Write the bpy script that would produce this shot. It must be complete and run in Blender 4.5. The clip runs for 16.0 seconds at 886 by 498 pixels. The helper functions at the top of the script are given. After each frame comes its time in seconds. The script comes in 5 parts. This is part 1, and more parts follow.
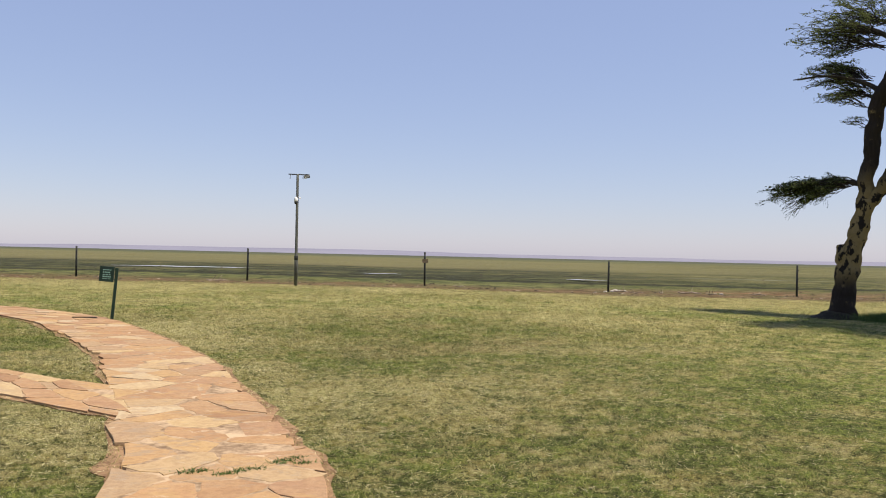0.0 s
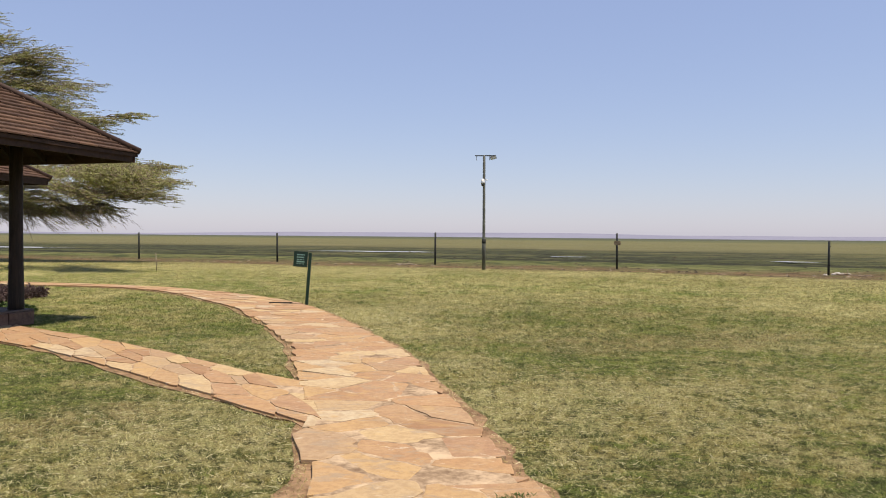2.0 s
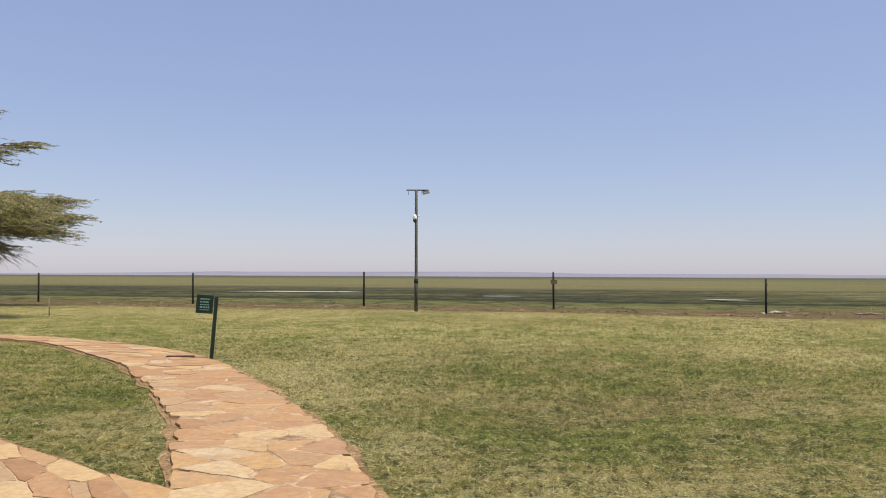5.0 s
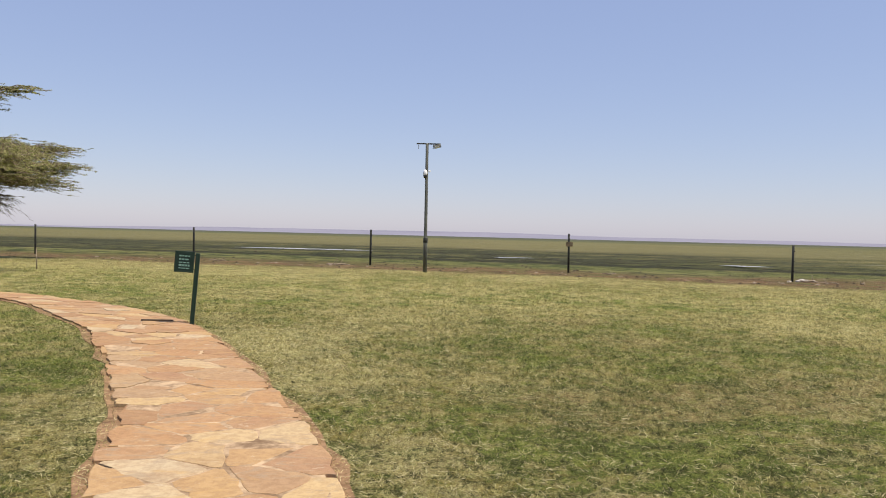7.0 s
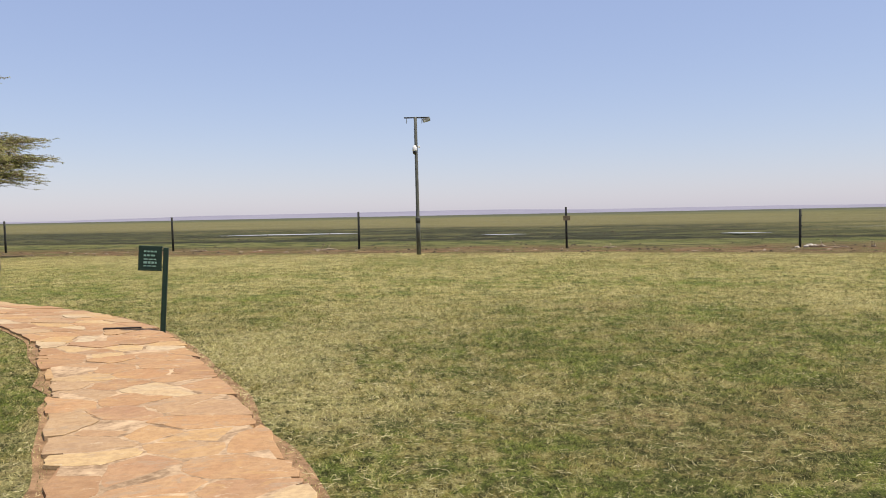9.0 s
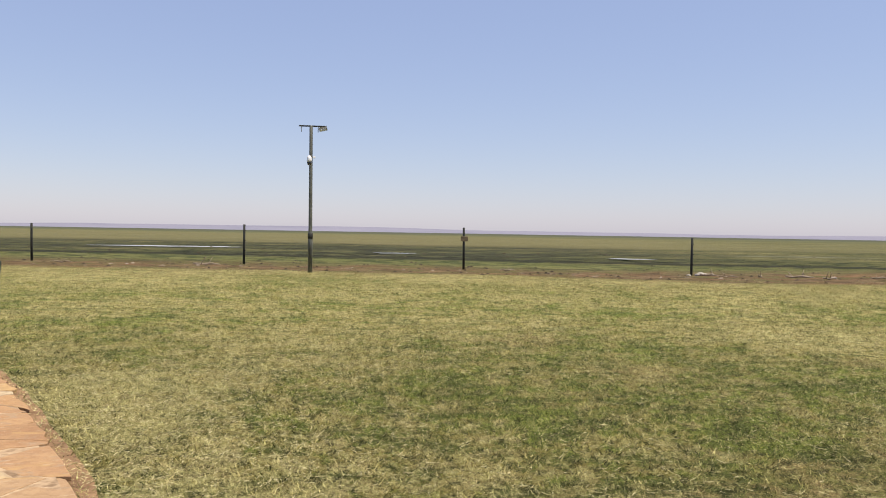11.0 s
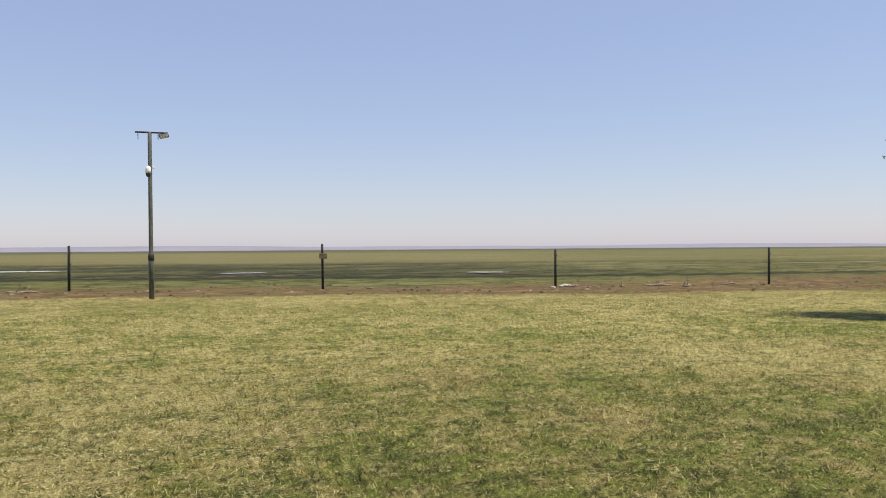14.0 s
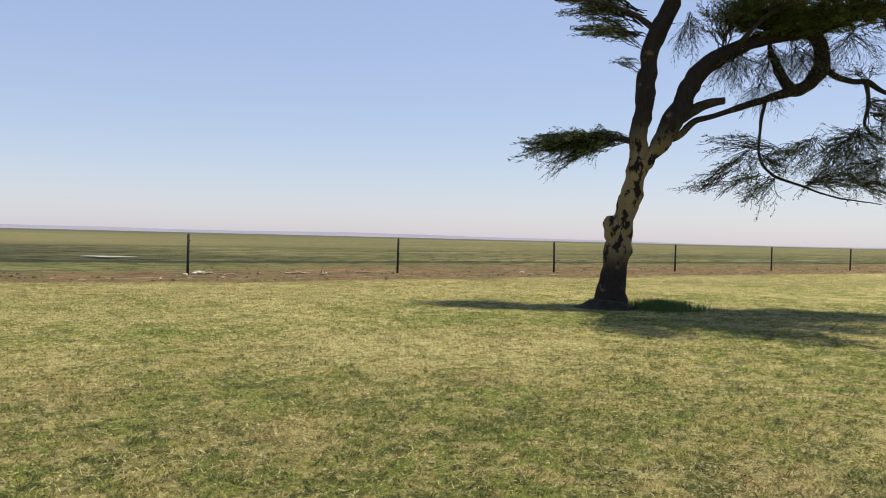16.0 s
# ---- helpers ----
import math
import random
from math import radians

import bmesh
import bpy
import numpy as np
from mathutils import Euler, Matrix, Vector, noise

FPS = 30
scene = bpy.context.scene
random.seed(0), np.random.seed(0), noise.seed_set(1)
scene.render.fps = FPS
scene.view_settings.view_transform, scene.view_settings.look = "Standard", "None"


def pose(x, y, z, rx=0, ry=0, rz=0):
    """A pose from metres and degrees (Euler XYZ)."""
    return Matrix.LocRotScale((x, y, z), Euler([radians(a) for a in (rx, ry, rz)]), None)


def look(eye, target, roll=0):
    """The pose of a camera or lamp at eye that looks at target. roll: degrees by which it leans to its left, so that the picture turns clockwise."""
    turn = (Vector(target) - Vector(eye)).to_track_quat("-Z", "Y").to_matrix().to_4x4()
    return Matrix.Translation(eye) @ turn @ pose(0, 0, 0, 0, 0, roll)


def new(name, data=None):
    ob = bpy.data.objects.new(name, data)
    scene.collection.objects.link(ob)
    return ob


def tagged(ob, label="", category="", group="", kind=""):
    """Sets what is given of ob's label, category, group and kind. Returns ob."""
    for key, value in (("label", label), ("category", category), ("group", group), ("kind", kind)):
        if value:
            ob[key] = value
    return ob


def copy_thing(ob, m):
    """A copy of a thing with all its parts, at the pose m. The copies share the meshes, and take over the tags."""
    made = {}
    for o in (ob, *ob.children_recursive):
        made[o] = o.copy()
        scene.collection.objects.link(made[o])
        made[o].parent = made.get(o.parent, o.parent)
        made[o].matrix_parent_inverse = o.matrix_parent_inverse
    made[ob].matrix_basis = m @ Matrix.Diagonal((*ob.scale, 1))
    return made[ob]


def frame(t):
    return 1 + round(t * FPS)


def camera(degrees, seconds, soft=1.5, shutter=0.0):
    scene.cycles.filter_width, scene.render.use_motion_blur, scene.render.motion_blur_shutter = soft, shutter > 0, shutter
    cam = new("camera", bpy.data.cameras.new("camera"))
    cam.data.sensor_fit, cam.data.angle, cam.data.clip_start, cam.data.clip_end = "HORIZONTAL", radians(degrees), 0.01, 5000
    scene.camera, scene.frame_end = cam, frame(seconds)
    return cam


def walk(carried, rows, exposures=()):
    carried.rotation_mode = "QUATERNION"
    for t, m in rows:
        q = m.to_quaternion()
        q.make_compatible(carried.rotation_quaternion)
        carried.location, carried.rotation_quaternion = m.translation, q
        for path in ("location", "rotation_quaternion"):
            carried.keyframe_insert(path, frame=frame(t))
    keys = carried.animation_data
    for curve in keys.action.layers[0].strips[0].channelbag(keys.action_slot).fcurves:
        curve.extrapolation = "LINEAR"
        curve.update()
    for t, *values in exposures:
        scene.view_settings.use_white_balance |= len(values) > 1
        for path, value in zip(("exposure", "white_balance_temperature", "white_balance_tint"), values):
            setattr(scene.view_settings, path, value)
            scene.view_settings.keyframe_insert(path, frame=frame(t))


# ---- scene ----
# ---- camera and walk ----
cam = camera(59.8, 16.0, 1.0)
PATH = [
    (0, (0.482, -1.642, 1.634), (0.831, 0.327, 1.652), 1.3),
    (0.5, (0.477, -1.225, 1.595), (0.648, 0.768, 1.578), 1.5),
    (1, (0.414, -0.907, 1.583), (0.391, 1.092, 1.516), -0.1),
    (1.5, (0.358, -0.488, 1.579), (0.121, 1.496, 1.513), 0.3),
    (2, (0.242, -0.127, 1.58), (0.123, 1.869, 1.548), 0.5),
    (2.5, (0.163, 0.23, 1.544), (0.131, 2.23, 1.555), 0.8),
    (3, (0.113, 0.61, 1.559), (0.048, 2.608, 1.604), 1.0),
    (3.5, (0.053, 1.011, 1.588), (0.08, 3.01, 1.655), 0.1),
    (3.7, (0.044, 1.183, 1.575), (0.12, 3.18, 1.654), 0.0),
    (5.8, (0.028, 2.924, 1.61), (0.081, 4.923, 1.656), 0.6),
    (6, (0.011, 3.142, 1.59), (0.052, 5.142, 1.625), 0.4),
    (6.5, (-0.009, 3.632, 1.57), (0.049, 5.631, 1.558), 0.0),
    (7, (-0.005, 4.098, 1.58), (0.041, 6.097, 1.546), 1.4),
    (7.5, (-0.104, 4.607, 1.586), (-0.042, 6.606, 1.561), 0.6),
    (8, (-0.163, 5.062, 1.567), (-0.127, 7.062, 1.541), -0.1),
    (8.5, (-0.257, 5.559, 1.55), (-0.221, 7.558, 1.501), -0.5),
    (9, (-0.343, 5.979, 1.574), (-0.258, 7.975, 1.486), -1.1),
    (9.5, (-0.403, 6.458, 1.553), (-0.354, 8.455, 1.464), -0.6),
    (10, (-0.484, 6.912, 1.559), (-0.306, 8.903, 1.481), -0.3),
    (10.2, (-0.501, 7.098, 1.552), (-0.245, 9.08, 1.482), -0.3),
    (12.3, (-0.618, 8.724, 1.636), (-0.197, 10.679, 1.607), 1.1),
    (12.5, (-0.632, 8.935, 1.593), (-0.2, 10.887, 1.559), 0.8),
    (13, (-0.719, 9.274, 1.582), (-0.162, 11.195, 1.547), 0.2),
    (13.5, (-0.744, 9.643, 1.584), (-0.137, 11.549, 1.583), -0.1),
    (14, (-0.814, 9.933, 1.585), (-0.05, 11.782, 1.585), -0.4),
    (14.5, (-0.801, 10.185, 1.59), (0.265, 11.876, 1.543), -0.0),
    (15, (-0.656, 10.434, 1.597), (0.608, 11.984, 1.561), 2.1),
    (15.5, (-0.538, 10.729, 1.585), (0.894, 12.125, 1.591), 3.5),
    (16, (-0.512, 11.04, 1.608), (1.009, 12.338, 1.58), 1.4),
]
EXPOSURES = [(0.0, 0.54, 7000, 13), (1.0, 0.58, 7000, 13), (1.5, 0.67, 7000, 13), (2.0, 0.53, 6950, 13), (3.0, 0.52, 6950, 13), (3.5, 0.45, 6950, 13), (6.5, 0.48, 6950, 13), (7.5, 0.53, 6950, 13), (10.0, 0.58, 7050, 13), (13.5, 0.58, 7150, 11), (16.0, 0.65, 7150, 10)]
walk(cam, [(t, look(eye, target, roll)) for t, eye, target, roll in PATH], EXPOSURES)

# ---- sky and sun ----
SUN_EL, SUN_AZ = 69.0, 121.0          # height, and bearing clockwise from +y
world = bpy.data.worlds.new("world")
scene.world = world
world.use_nodes = True
wn = world.node_tree
wn.nodes.clear()
sky = wn.nodes.new("ShaderNodeTexSky")
sky.sky_type = "NISHITA"
sky.sun_disc = False
sky.sun_elevation = radians(SUN_EL)
sky.sun_rotation = radians(SUN_AZ)
sky.altitude = 1150
sky.air_density = 1.3
sky.dust_density = 1.0
sky.ozone_density = 0.0
bg = wn.nodes.new("ShaderNodeBackground")
bg.inputs["Strength"].default_value = 0.109
wout = wn.nodes.new("ShaderNodeOutputWorld")
# even midday haze over the clear sky
haze = wn.nodes.new("ShaderNodeMix")
haze.data_type = "RGBA"
haze.inputs["Factor"].default_value = 0.60
haze.inputs["B"].default_value = (1.84, 2.44, 4.60, 1)
wn.links.new(sky.outputs[0], haze.inputs["A"])
wn.links.new(haze.outputs["Result"], bg.inputs[0])
wn.links.new(bg.outputs[0], wout.inputs[0])

sun_data = bpy.data.lights.new("sun", "SUN")
sun_data.energy, sun_data.angle, sun_data.color = 4.6, radians(0.55), (1.0, 0.93, 0.80)
sun = new("sun", sun_data)
az, el = radians(SUN_AZ), radians(SUN_EL)
toward = Vector((math.sin(az) * math.cos(el), math.cos(az) * math.cos(el), math.sin(el)))
sun.matrix_world = look(toward * 60, (0, 0, 0))

# ---- material helpers ----
class Nodes:
    """A few short ways to write a node material."""

    def __init__(self, name):
        self.mat = bpy.data.materials.new(name)
        self.mat.use_nodes = True
        self.t = self.mat.node_tree
        self.bsdf = self.t.nodes["Principled BSDF"]
        self.pos = self.t.nodes.new("ShaderNodeNewGeometry").outputs["Position"]
        self.obj = self.t.nodes.new("ShaderNodeTexCoord").outputs["Object"]

    def put(self, socket, value):
        if isinstance(value, bpy.types.NodeSocket):
            self.t.links.new(value, socket)
        elif isinstance(value, (int, float)) and socket.type == "RGBA":
            socket.default_value = (value, value, value, 1)
        elif isinstance(value, tuple) and socket.type == "RGBA":
            socket.default_value = (*value[:3], 1)
        else:
            socket.default_value = value

    def noise(self, scale, detail=4.0, rough=0.55, where=None, stretch=None, warp=0.0):
        v = where or self.pos
        if stretch:
            m = self.t.nodes.new("ShaderNodeMapping")
            self.t.links.new(v, m.inputs[0])
            m.inputs["Scale"].default_value = stretch
            v = m.outputs[0]
        n = self.t.nodes.new("ShaderNodeTexNoise")
        self.t.links.new(v, n.inputs["Vector"])
        n.inputs["Scale"].default_value = scale
        n.inputs["Detail"].default_value = detail
        n.inputs["Roughness"].default_value = rough
        n.inputs["Distortion"].default_value = warp
        return n.outputs[0]

    def ramp(self, value, stops):
        r = self.t.nodes.new("ShaderNodeValToRGB")
        self.put(r.inputs[0], value)
        e = r.color_ramp.elements
        while len(e) < len(stops):
            e.new(0.5)
        for k, (p, c) in zip(e, stops):
            k.position = p
            k.color = (c, c, c, 1) if isinstance(c, (int, float)) else (*c, 1)
        return r.outputs[0]

    def mix(self, fac, a, b, how="MIX"):
        m = self.t.nodes.new("ShaderNodeMix")
        m.data_type, m.blend_type = "RGBA", how
        self.put(m.inputs["Factor"], fac)
        self.put(m.inputs["A"], a)
        self.put(m.inputs["B"], b)
        return m.outputs["Result"]

    def math(self, op, a, b=0.0, clamp=False):
        m = self.t.nodes.new("ShaderNodeMath")
        m.operation, m.use_clamp = op, clamp
        self.put(m.inputs[0], a)
        self.put(m.inputs[1], b)
        return m.outputs[0]

    def dot(self, v, d):
        m = self.t.nodes.new("ShaderNodeVectorMath")
        m.operation = "DOT_PRODUCT"
        self.t.links.new(v, m.inputs[0])
        m.inputs[1].default_value = d
        return m.outputs["Value"]

    def span(self, v, a, b, lo=0.0, hi=1.0):
        m = self.t.nodes.new("ShaderNodeMapRange")
        m.interpolation_type = "SMOOTHSTEP"
        self.put(m.inputs["Value"], v)
        for key, val in (("From Min", a), ("From Max", b), ("To Min", lo), ("To Max", hi)):
            m.inputs[key].default_value = val
        return m.outputs[0]

    def island(self):
        return self.t.nodes.new("ShaderNodeNewGeometry").outputs["Random Per Island"]

    def each(self):
        return self.t.nodes.new("ShaderNodeObjectInfo").outputs["Random"]

    def done(self, colour, rough=0.8, bump=None, depth=0.01, strength=0.6, metal=0.0, specular=0.3):
        self.put(self.bsdf.inputs["Base Color"], colour)
        self.put(self.bsdf.inputs["Roughness"], rough)
        self.bsdf.inputs["Metallic"].default_value = metal
        self.bsdf.inputs["Specular IOR Level"].default_value = specular
        if bump is not None:
            b = self.t.nodes.new("ShaderNodeBump")
            b.inputs["Strength"].default_value = strength
            b.inputs["Distance"].default_value = depth
            self.t.links.new(bump, b.inputs["Height"])
            self.t.links.new(b.outputs[0], self.bsdf.inputs["Normal"])
        return self.mat


# direction across the plain, square to the fence line
ACROSS = (0.2478, 0.9685, 0.0)


# trodden, sun-bleached patches of the lawn: x, y, reach, strength
WORN = ((1.3, 7.1, 2.1, 0.38), (3.8, 8.1, 1.6, 0.22), (0.9, 12.6, 1.5, 0.16), (-2.3, 5.6, 1.9, 0.42), (-3.0, 10.2, 1.8, 0.24), (-1.6, 19.0, 2.2, 0.16), (-2.3, 15.7, 1.7, 0.62), (-1.7, 14.2, 1.0, 0.5), (2.4, 18.2, 2.2, -0.12), (-0.3, 9.6, 1.0, 0.3), (-0.4, 17.2, 1.6, 0.2), (-1.2, 12.7, 1.5, 0.36), (4.2, 11.6, 1.3, 0.2), (2.3, 20.0, 3.0, 0.2), (7.5, 17.5, 3.0, 0.16), (1.3, 9.9, 1.2, -0.25), (1.2, 15.2, 1.6, -0.08), (6.2, 11.0, 2.6, 0.12), (-4.6, 6.8, 1.4, -0.22))


# rust-brown, thinned-out spots: x, y, reach, strength
FOXED = ((1.8, 11.3, 1.2, 0.68), (3.4, 11.9, 1.4, 0.6), (4.8, 12.6, 1.1, 0.5), (2.9, 18.6, 1.2, 0.55), (3.3, 16.1, 0.7, 0.4), (6.5, 16.4, 0.7, 0.5), (2.2, 14.0, 0.6, 0.35), (-3.2, 6.2, 1.0, 0.4), (9.5, 18.5, 1.2, 0.35))


def spots(m, value, rows):
    """Adds soft round spots to a value."""
    for x, y, reach, strength in rows:
        dx, dy = m.math("SUBTRACT", m.dot(m.pos, (1, 0, 0)), x), m.math("SUBTRACT", m.dot(m.pos, (0, 1, 0)), y)
        d = m.math("SQRT", m.math("ADD", m.math("MULTIPLY", dx, dx), m.math("MULTIPLY", dy, dy)))
        value = m.math("ADD", value, m.span(d, reach * 1.25, 0.0, 0.0, strength))
    return value


def lawn_colour(m, fine):
    """Mown lawn: green patches, dry straw patches and bare spots, the same for turf and blades."""
    big = m.noise(0.17, 3, 0.55, warp=0.6)
    mid = m.noise(1.1, 5, 0.66, warp=0.4)
    thatch = m.noise(4.2, 6, 0.72)
    clump = m.noise(2.3, 5, 0.7)
    darkish = m.noise(3.6, 6, 0.75)
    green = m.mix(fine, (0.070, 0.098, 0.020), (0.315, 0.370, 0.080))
    # random dark mottling: shade among the grass put into its green
    green = m.mix(m.span(darkish, 0.50, 0.38, 0.0, 0.7), green, m.mix(fine, (0.034, 0.056, 0.011), (0.150, 0.205, 0.042)))
    straw = m.mix(fine, (0.130, 0.110, 0.034), (0.42, 0.362, 0.116))
    dry = m.math("ADD", m.math("MULTIPLY", big, 0.95), m.math("MULTIPLY", mid, 1.3))
    dry = spots(m, dry, WORN)
    far = m.span(m.dot(m.pos, ACROSS), 12.0, 30.0, 0.0, 0.14)
    dry = m.math("ADD", dry, far)
    dry = m.math("ADD", dry, m.math("MULTIPLY", m.math("SUBTRACT", thatch, 0.5), 1.7))
    colour = m.mix(m.span(dry, 1.04, 1.24), green, straw)
    # bleached thatch
    colour = m.mix(m.span(m.math("ADD", clump, m.math("MULTIPLY", dry, 0.45)), 1.05, 1.17, 0.0, 0.85), colour, m.mix(fine, (0.24, 0.203, 0.092), (0.62, 0.545, 0.275)))
    # dry, earthy turf towards the fence
    colour = m.mix(m.span(m.dot(m.pos, ACROSS), 25.0, 37.0, 0.0, 0.72), colour, m.mix(fine, (0.100, 0.074, 0.030), (0.34, 0.258, 0.108)))
    # rust-brown thin spots
    fox = m.math("MULTIPLY", m.span(spots(m, m.noise(0.55, 5, 0.65, warp=0.5), FOXED), 0.60, 0.92, 0.0, 0.85), m.span(thatch, 0.36, 0.6, 0.3, 1.0))
    colour = m.mix(fox, colour, m.mix(fine, (0.135, 0.094, 0.042), (0.48, 0.36, 0.175)))
    bare = m.span(m.noise(0.42, 4, 0.6, where=None, stretch=(1, 1.6, 1)), 0.64, 0.76, 0.0, 0.7)
    colour = m.mix(bare, colour, m.mix(fine, (0.085, 0.058, 0.030), (0.26, 0.18, 0.095)))
    # swathes of deep, close growth and of dead straw, a stride across
    swathe = m.noise(1.5, 7, 0.8, stretch=(0.8, 1.35, 1), warp=0.3)
    colour = m.mix(m.span(swathe, 0.52, 0.43, 0.0, 0.86), colour, m.mix(fine, (0.026, 0.040, 0.010), (0.128, 0.168, 0.041)))
    straggle = m.math("ADD", m.noise(2.6, 7, 0.8, stretch=(0.8, 1.35, 1), warp=0.3), m.math("MULTIPLY", m.math("SUBTRACT", dry, 1.1), 0.12))
    colour = m.mix(m.span(straggle, 0.535, 0.60, 0.0, 0.75), colour, m.mix(fine, (0.20, 0.165, 0.066), (0.54, 0.465, 0.20)))
    # single tufts: shade between them put into the colour, and sun-bleached tops
    tuft = m.math("ADD", m.math("MULTIPLY", m.noise(8.5, 4, 0.7), 0.6), m.math("MULTIPLY", m.noise(24.0, 3, 0.7), 0.4))
    colour = m.mix(m.span(tuft, 0.505, 0.43, 0.0, 0.92), colour, m.mix(fine, (0.012, 0.017, 0.006), (0.064, 0.072, 0.022)))
    top = m.math("ADD", m.math("MULTIPLY", m.noise(11.0, 4, 0.75, warp=0.8), 0.6), m.math("MULTIPLY", m.noise(31.0, 3, 0.7), 0.4))
    return m.mix(m.span(m.math("ADD", top, m.math("MULTIPLY", m.math("SUBTRACT", dry, 1.1), 0.10)), 0.53, 0.58, 0.0, 0.90), colour, m.mix(fine, (0.27, 0.252, 0.094), (0.65, 0.612, 0.285)))


def ground_material():
    m = Nodes("ground")
    fine = m.noise(55, 5, 0.7)
    grit = m.noise(14, 5, 0.65)
    n = m.dot(m.pos, ACROSS)
    wob = m.math("MULTIPLY", m.math("SUBTRACT", m.noise(0.22, 4, 0.6), 0.5), 5.0)
    edge = m.math("ADD", n, wob)
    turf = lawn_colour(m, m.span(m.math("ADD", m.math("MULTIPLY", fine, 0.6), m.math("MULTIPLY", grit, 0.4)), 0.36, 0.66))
    # where the blades stand thick, the shade between them is put into the ground colour
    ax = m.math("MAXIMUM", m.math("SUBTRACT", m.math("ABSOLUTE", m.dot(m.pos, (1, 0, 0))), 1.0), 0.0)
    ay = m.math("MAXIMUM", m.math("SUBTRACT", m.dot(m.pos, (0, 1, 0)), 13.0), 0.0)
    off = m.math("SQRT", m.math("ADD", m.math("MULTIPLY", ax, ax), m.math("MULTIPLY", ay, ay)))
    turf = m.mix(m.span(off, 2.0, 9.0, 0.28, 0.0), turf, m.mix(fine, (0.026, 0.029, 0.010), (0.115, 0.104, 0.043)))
    # trampled earth along the fence
    clod = m.noise(1.6, 6, 0.72, stretch=(0.45, 1, 1))
    earth = m.ramp(clod, [(0.32, (0.040, 0.027, 0.016)), (0.5, (0.115, 0.076, 0.041)), (0.68, (0.24, 0.175, 0.10))])
    red = m.span(m.noise(0.30, 5, 0.7, stretch=(0.4, 1, 1)), 0.46, 0.62, 0.0, 0.5)
    earth = m.mix(red, earth, m.mix(clod, (0.105, 0.050, 0.024), (0.27, 0.150, 0.080)))
    tuft = m.span(m.noise(0.9, 5, 0.7, stretch=(0.5, 1, 1)), 0.45, 0.62)
    earth = m.mix(tuft, earth, m.mix(fine, (0.055, 0.058, 0.020), (0.145, 0.130, 0.050)))
    # marsh beyond: damp green, a dark wet belt, pale salt
    patch = m.noise(0.06, 7, 0.7, stretch=(0.35, 1, 1))
    marsh = m.ramp(patch, [(0.35, (0.056, 0.060, 0.022)), (0.50, (0.105, 0.104, 0.038)), (0.64, (0.195, 0.165, 0.078))])
    tussock = m.noise(0.8, 6, 0.78, stretch=(0.5, 1, 1))
    marsh = m.mix(m.span(tussock, 0.42, 0.54, 0.92, 0.0), marsh, (0.024, 0.033, 0.013))
    marsh = m.mix(m.span(m.noise(0.35, 6, 0.75, stretch=(0.3, 1, 1)), 0.53, 0.62, 0.0, 0.6), marsh, (0.150, 0.135, 0.062))
    belt_n = m.math("ADD", n, m.math("MULTIPLY", m.math("SUBTRACT", m.noise(0.03, 3, 0.6, stretch=(0.5, 1, 1)), 0.5), 26.0))
    px_ = m.dot(m.pos, (0.9685, -0.2478, 0))
    belt = m.math("MULTIPLY", m.span(belt_n, 56.0, 62.0), m.span(belt_n, 150.0, 105.0))
    belt = m.math("MULTIPLY", belt, m.span(px_, 30.0, 2.0, 0.25, 0.95))
    belt = m.math("MULTIPLY", belt, m.span(m.noise(0.11, 6, 0.7, stretch=(0.3, 1, 1)), 0.40, 0.55, 0.35, 1.0))
    marsh = m.mix(belt, marsh, m.mix(m.span(tussock, 0.36, 0.66), (0.006, 0.007, 0.005), (0.066, 0.070, 0.034)))
    ditch_n = m.math("ADD", n, m.math("MULTIPLY", m.math("SUBTRACT", m.noise(0.05, 3, 0.6), 0.5), 5.0))
    ditch = m.math("MULTIPLY", m.span(ditch_n, 58.0, 59.5), m.span(ditch_n, 63.5, 61.5, 0.0, 0.8))
    marsh = m.mix(ditch, marsh, (0.020, 0.022, 0.014))
    salt = m.span(m.noise(0.045, 4, 0.62, stretch=(0.3, 1.6, 1)), 0.60, 0.72)
    salt = m.math("MULTIPLY", salt, m.math("MULTIPLY", m.span(px_, 0.0, 25.0), m.span(n, 60.0, 74.0)))
    salt = m.math("MULTIPLY", salt, m.span(n, 190.0, 120.0, 0.0, 0.75))
    marsh = m.mix(salt, marsh, (0.32, 0.30, 0.24))
    far = m.span(n, 260.0, 520.0)
    plain = m.ramp(m.noise(0.009, 6, 0.65, stretch=(0.3, 1, 1)), [(0.40, (0.062, 0.070, 0.030)), (0.60, (0.140, 0.130, 0.062))])
    band_n = m.math("ADD", n, m.math("MULTIPLY", m.math("SUBTRACT", m.noise(0.02, 4, 0.6, stretch=(0.4, 1, 1)), 0.5), 60.0))
    marsh = m.mix(m.math("MULTIPLY", m.span(band_n, 105.0, 130.0), m.span(px_, 90.0, 20.0, 0.35, 0.75)), marsh, m.mix(m.noise(0.12, 6, 0.7, stretch=(0.3, 1, 1)), (0.066, 0.068, 0.030), (0.185, 0.162, 0.080)))
    lush = m.math("MULTIPLY", m.span(band_n, 46.0, 50.0), m.span(band_n, 60.0, 55.0, 0.0, 0.55))
    marsh = m.mix(lush, marsh, m.mix(m.span(tussock, 0.35, 0.65), (0.040, 0.056, 0.018), (0.135, 0.150, 0.052)))
    plain = m.mix(m.span(n, 420.0, 900.0), plain, (0.062, 0.068, 0.040))
    marsh = m.mix(far, marsh, plain)
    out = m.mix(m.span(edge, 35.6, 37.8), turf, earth)
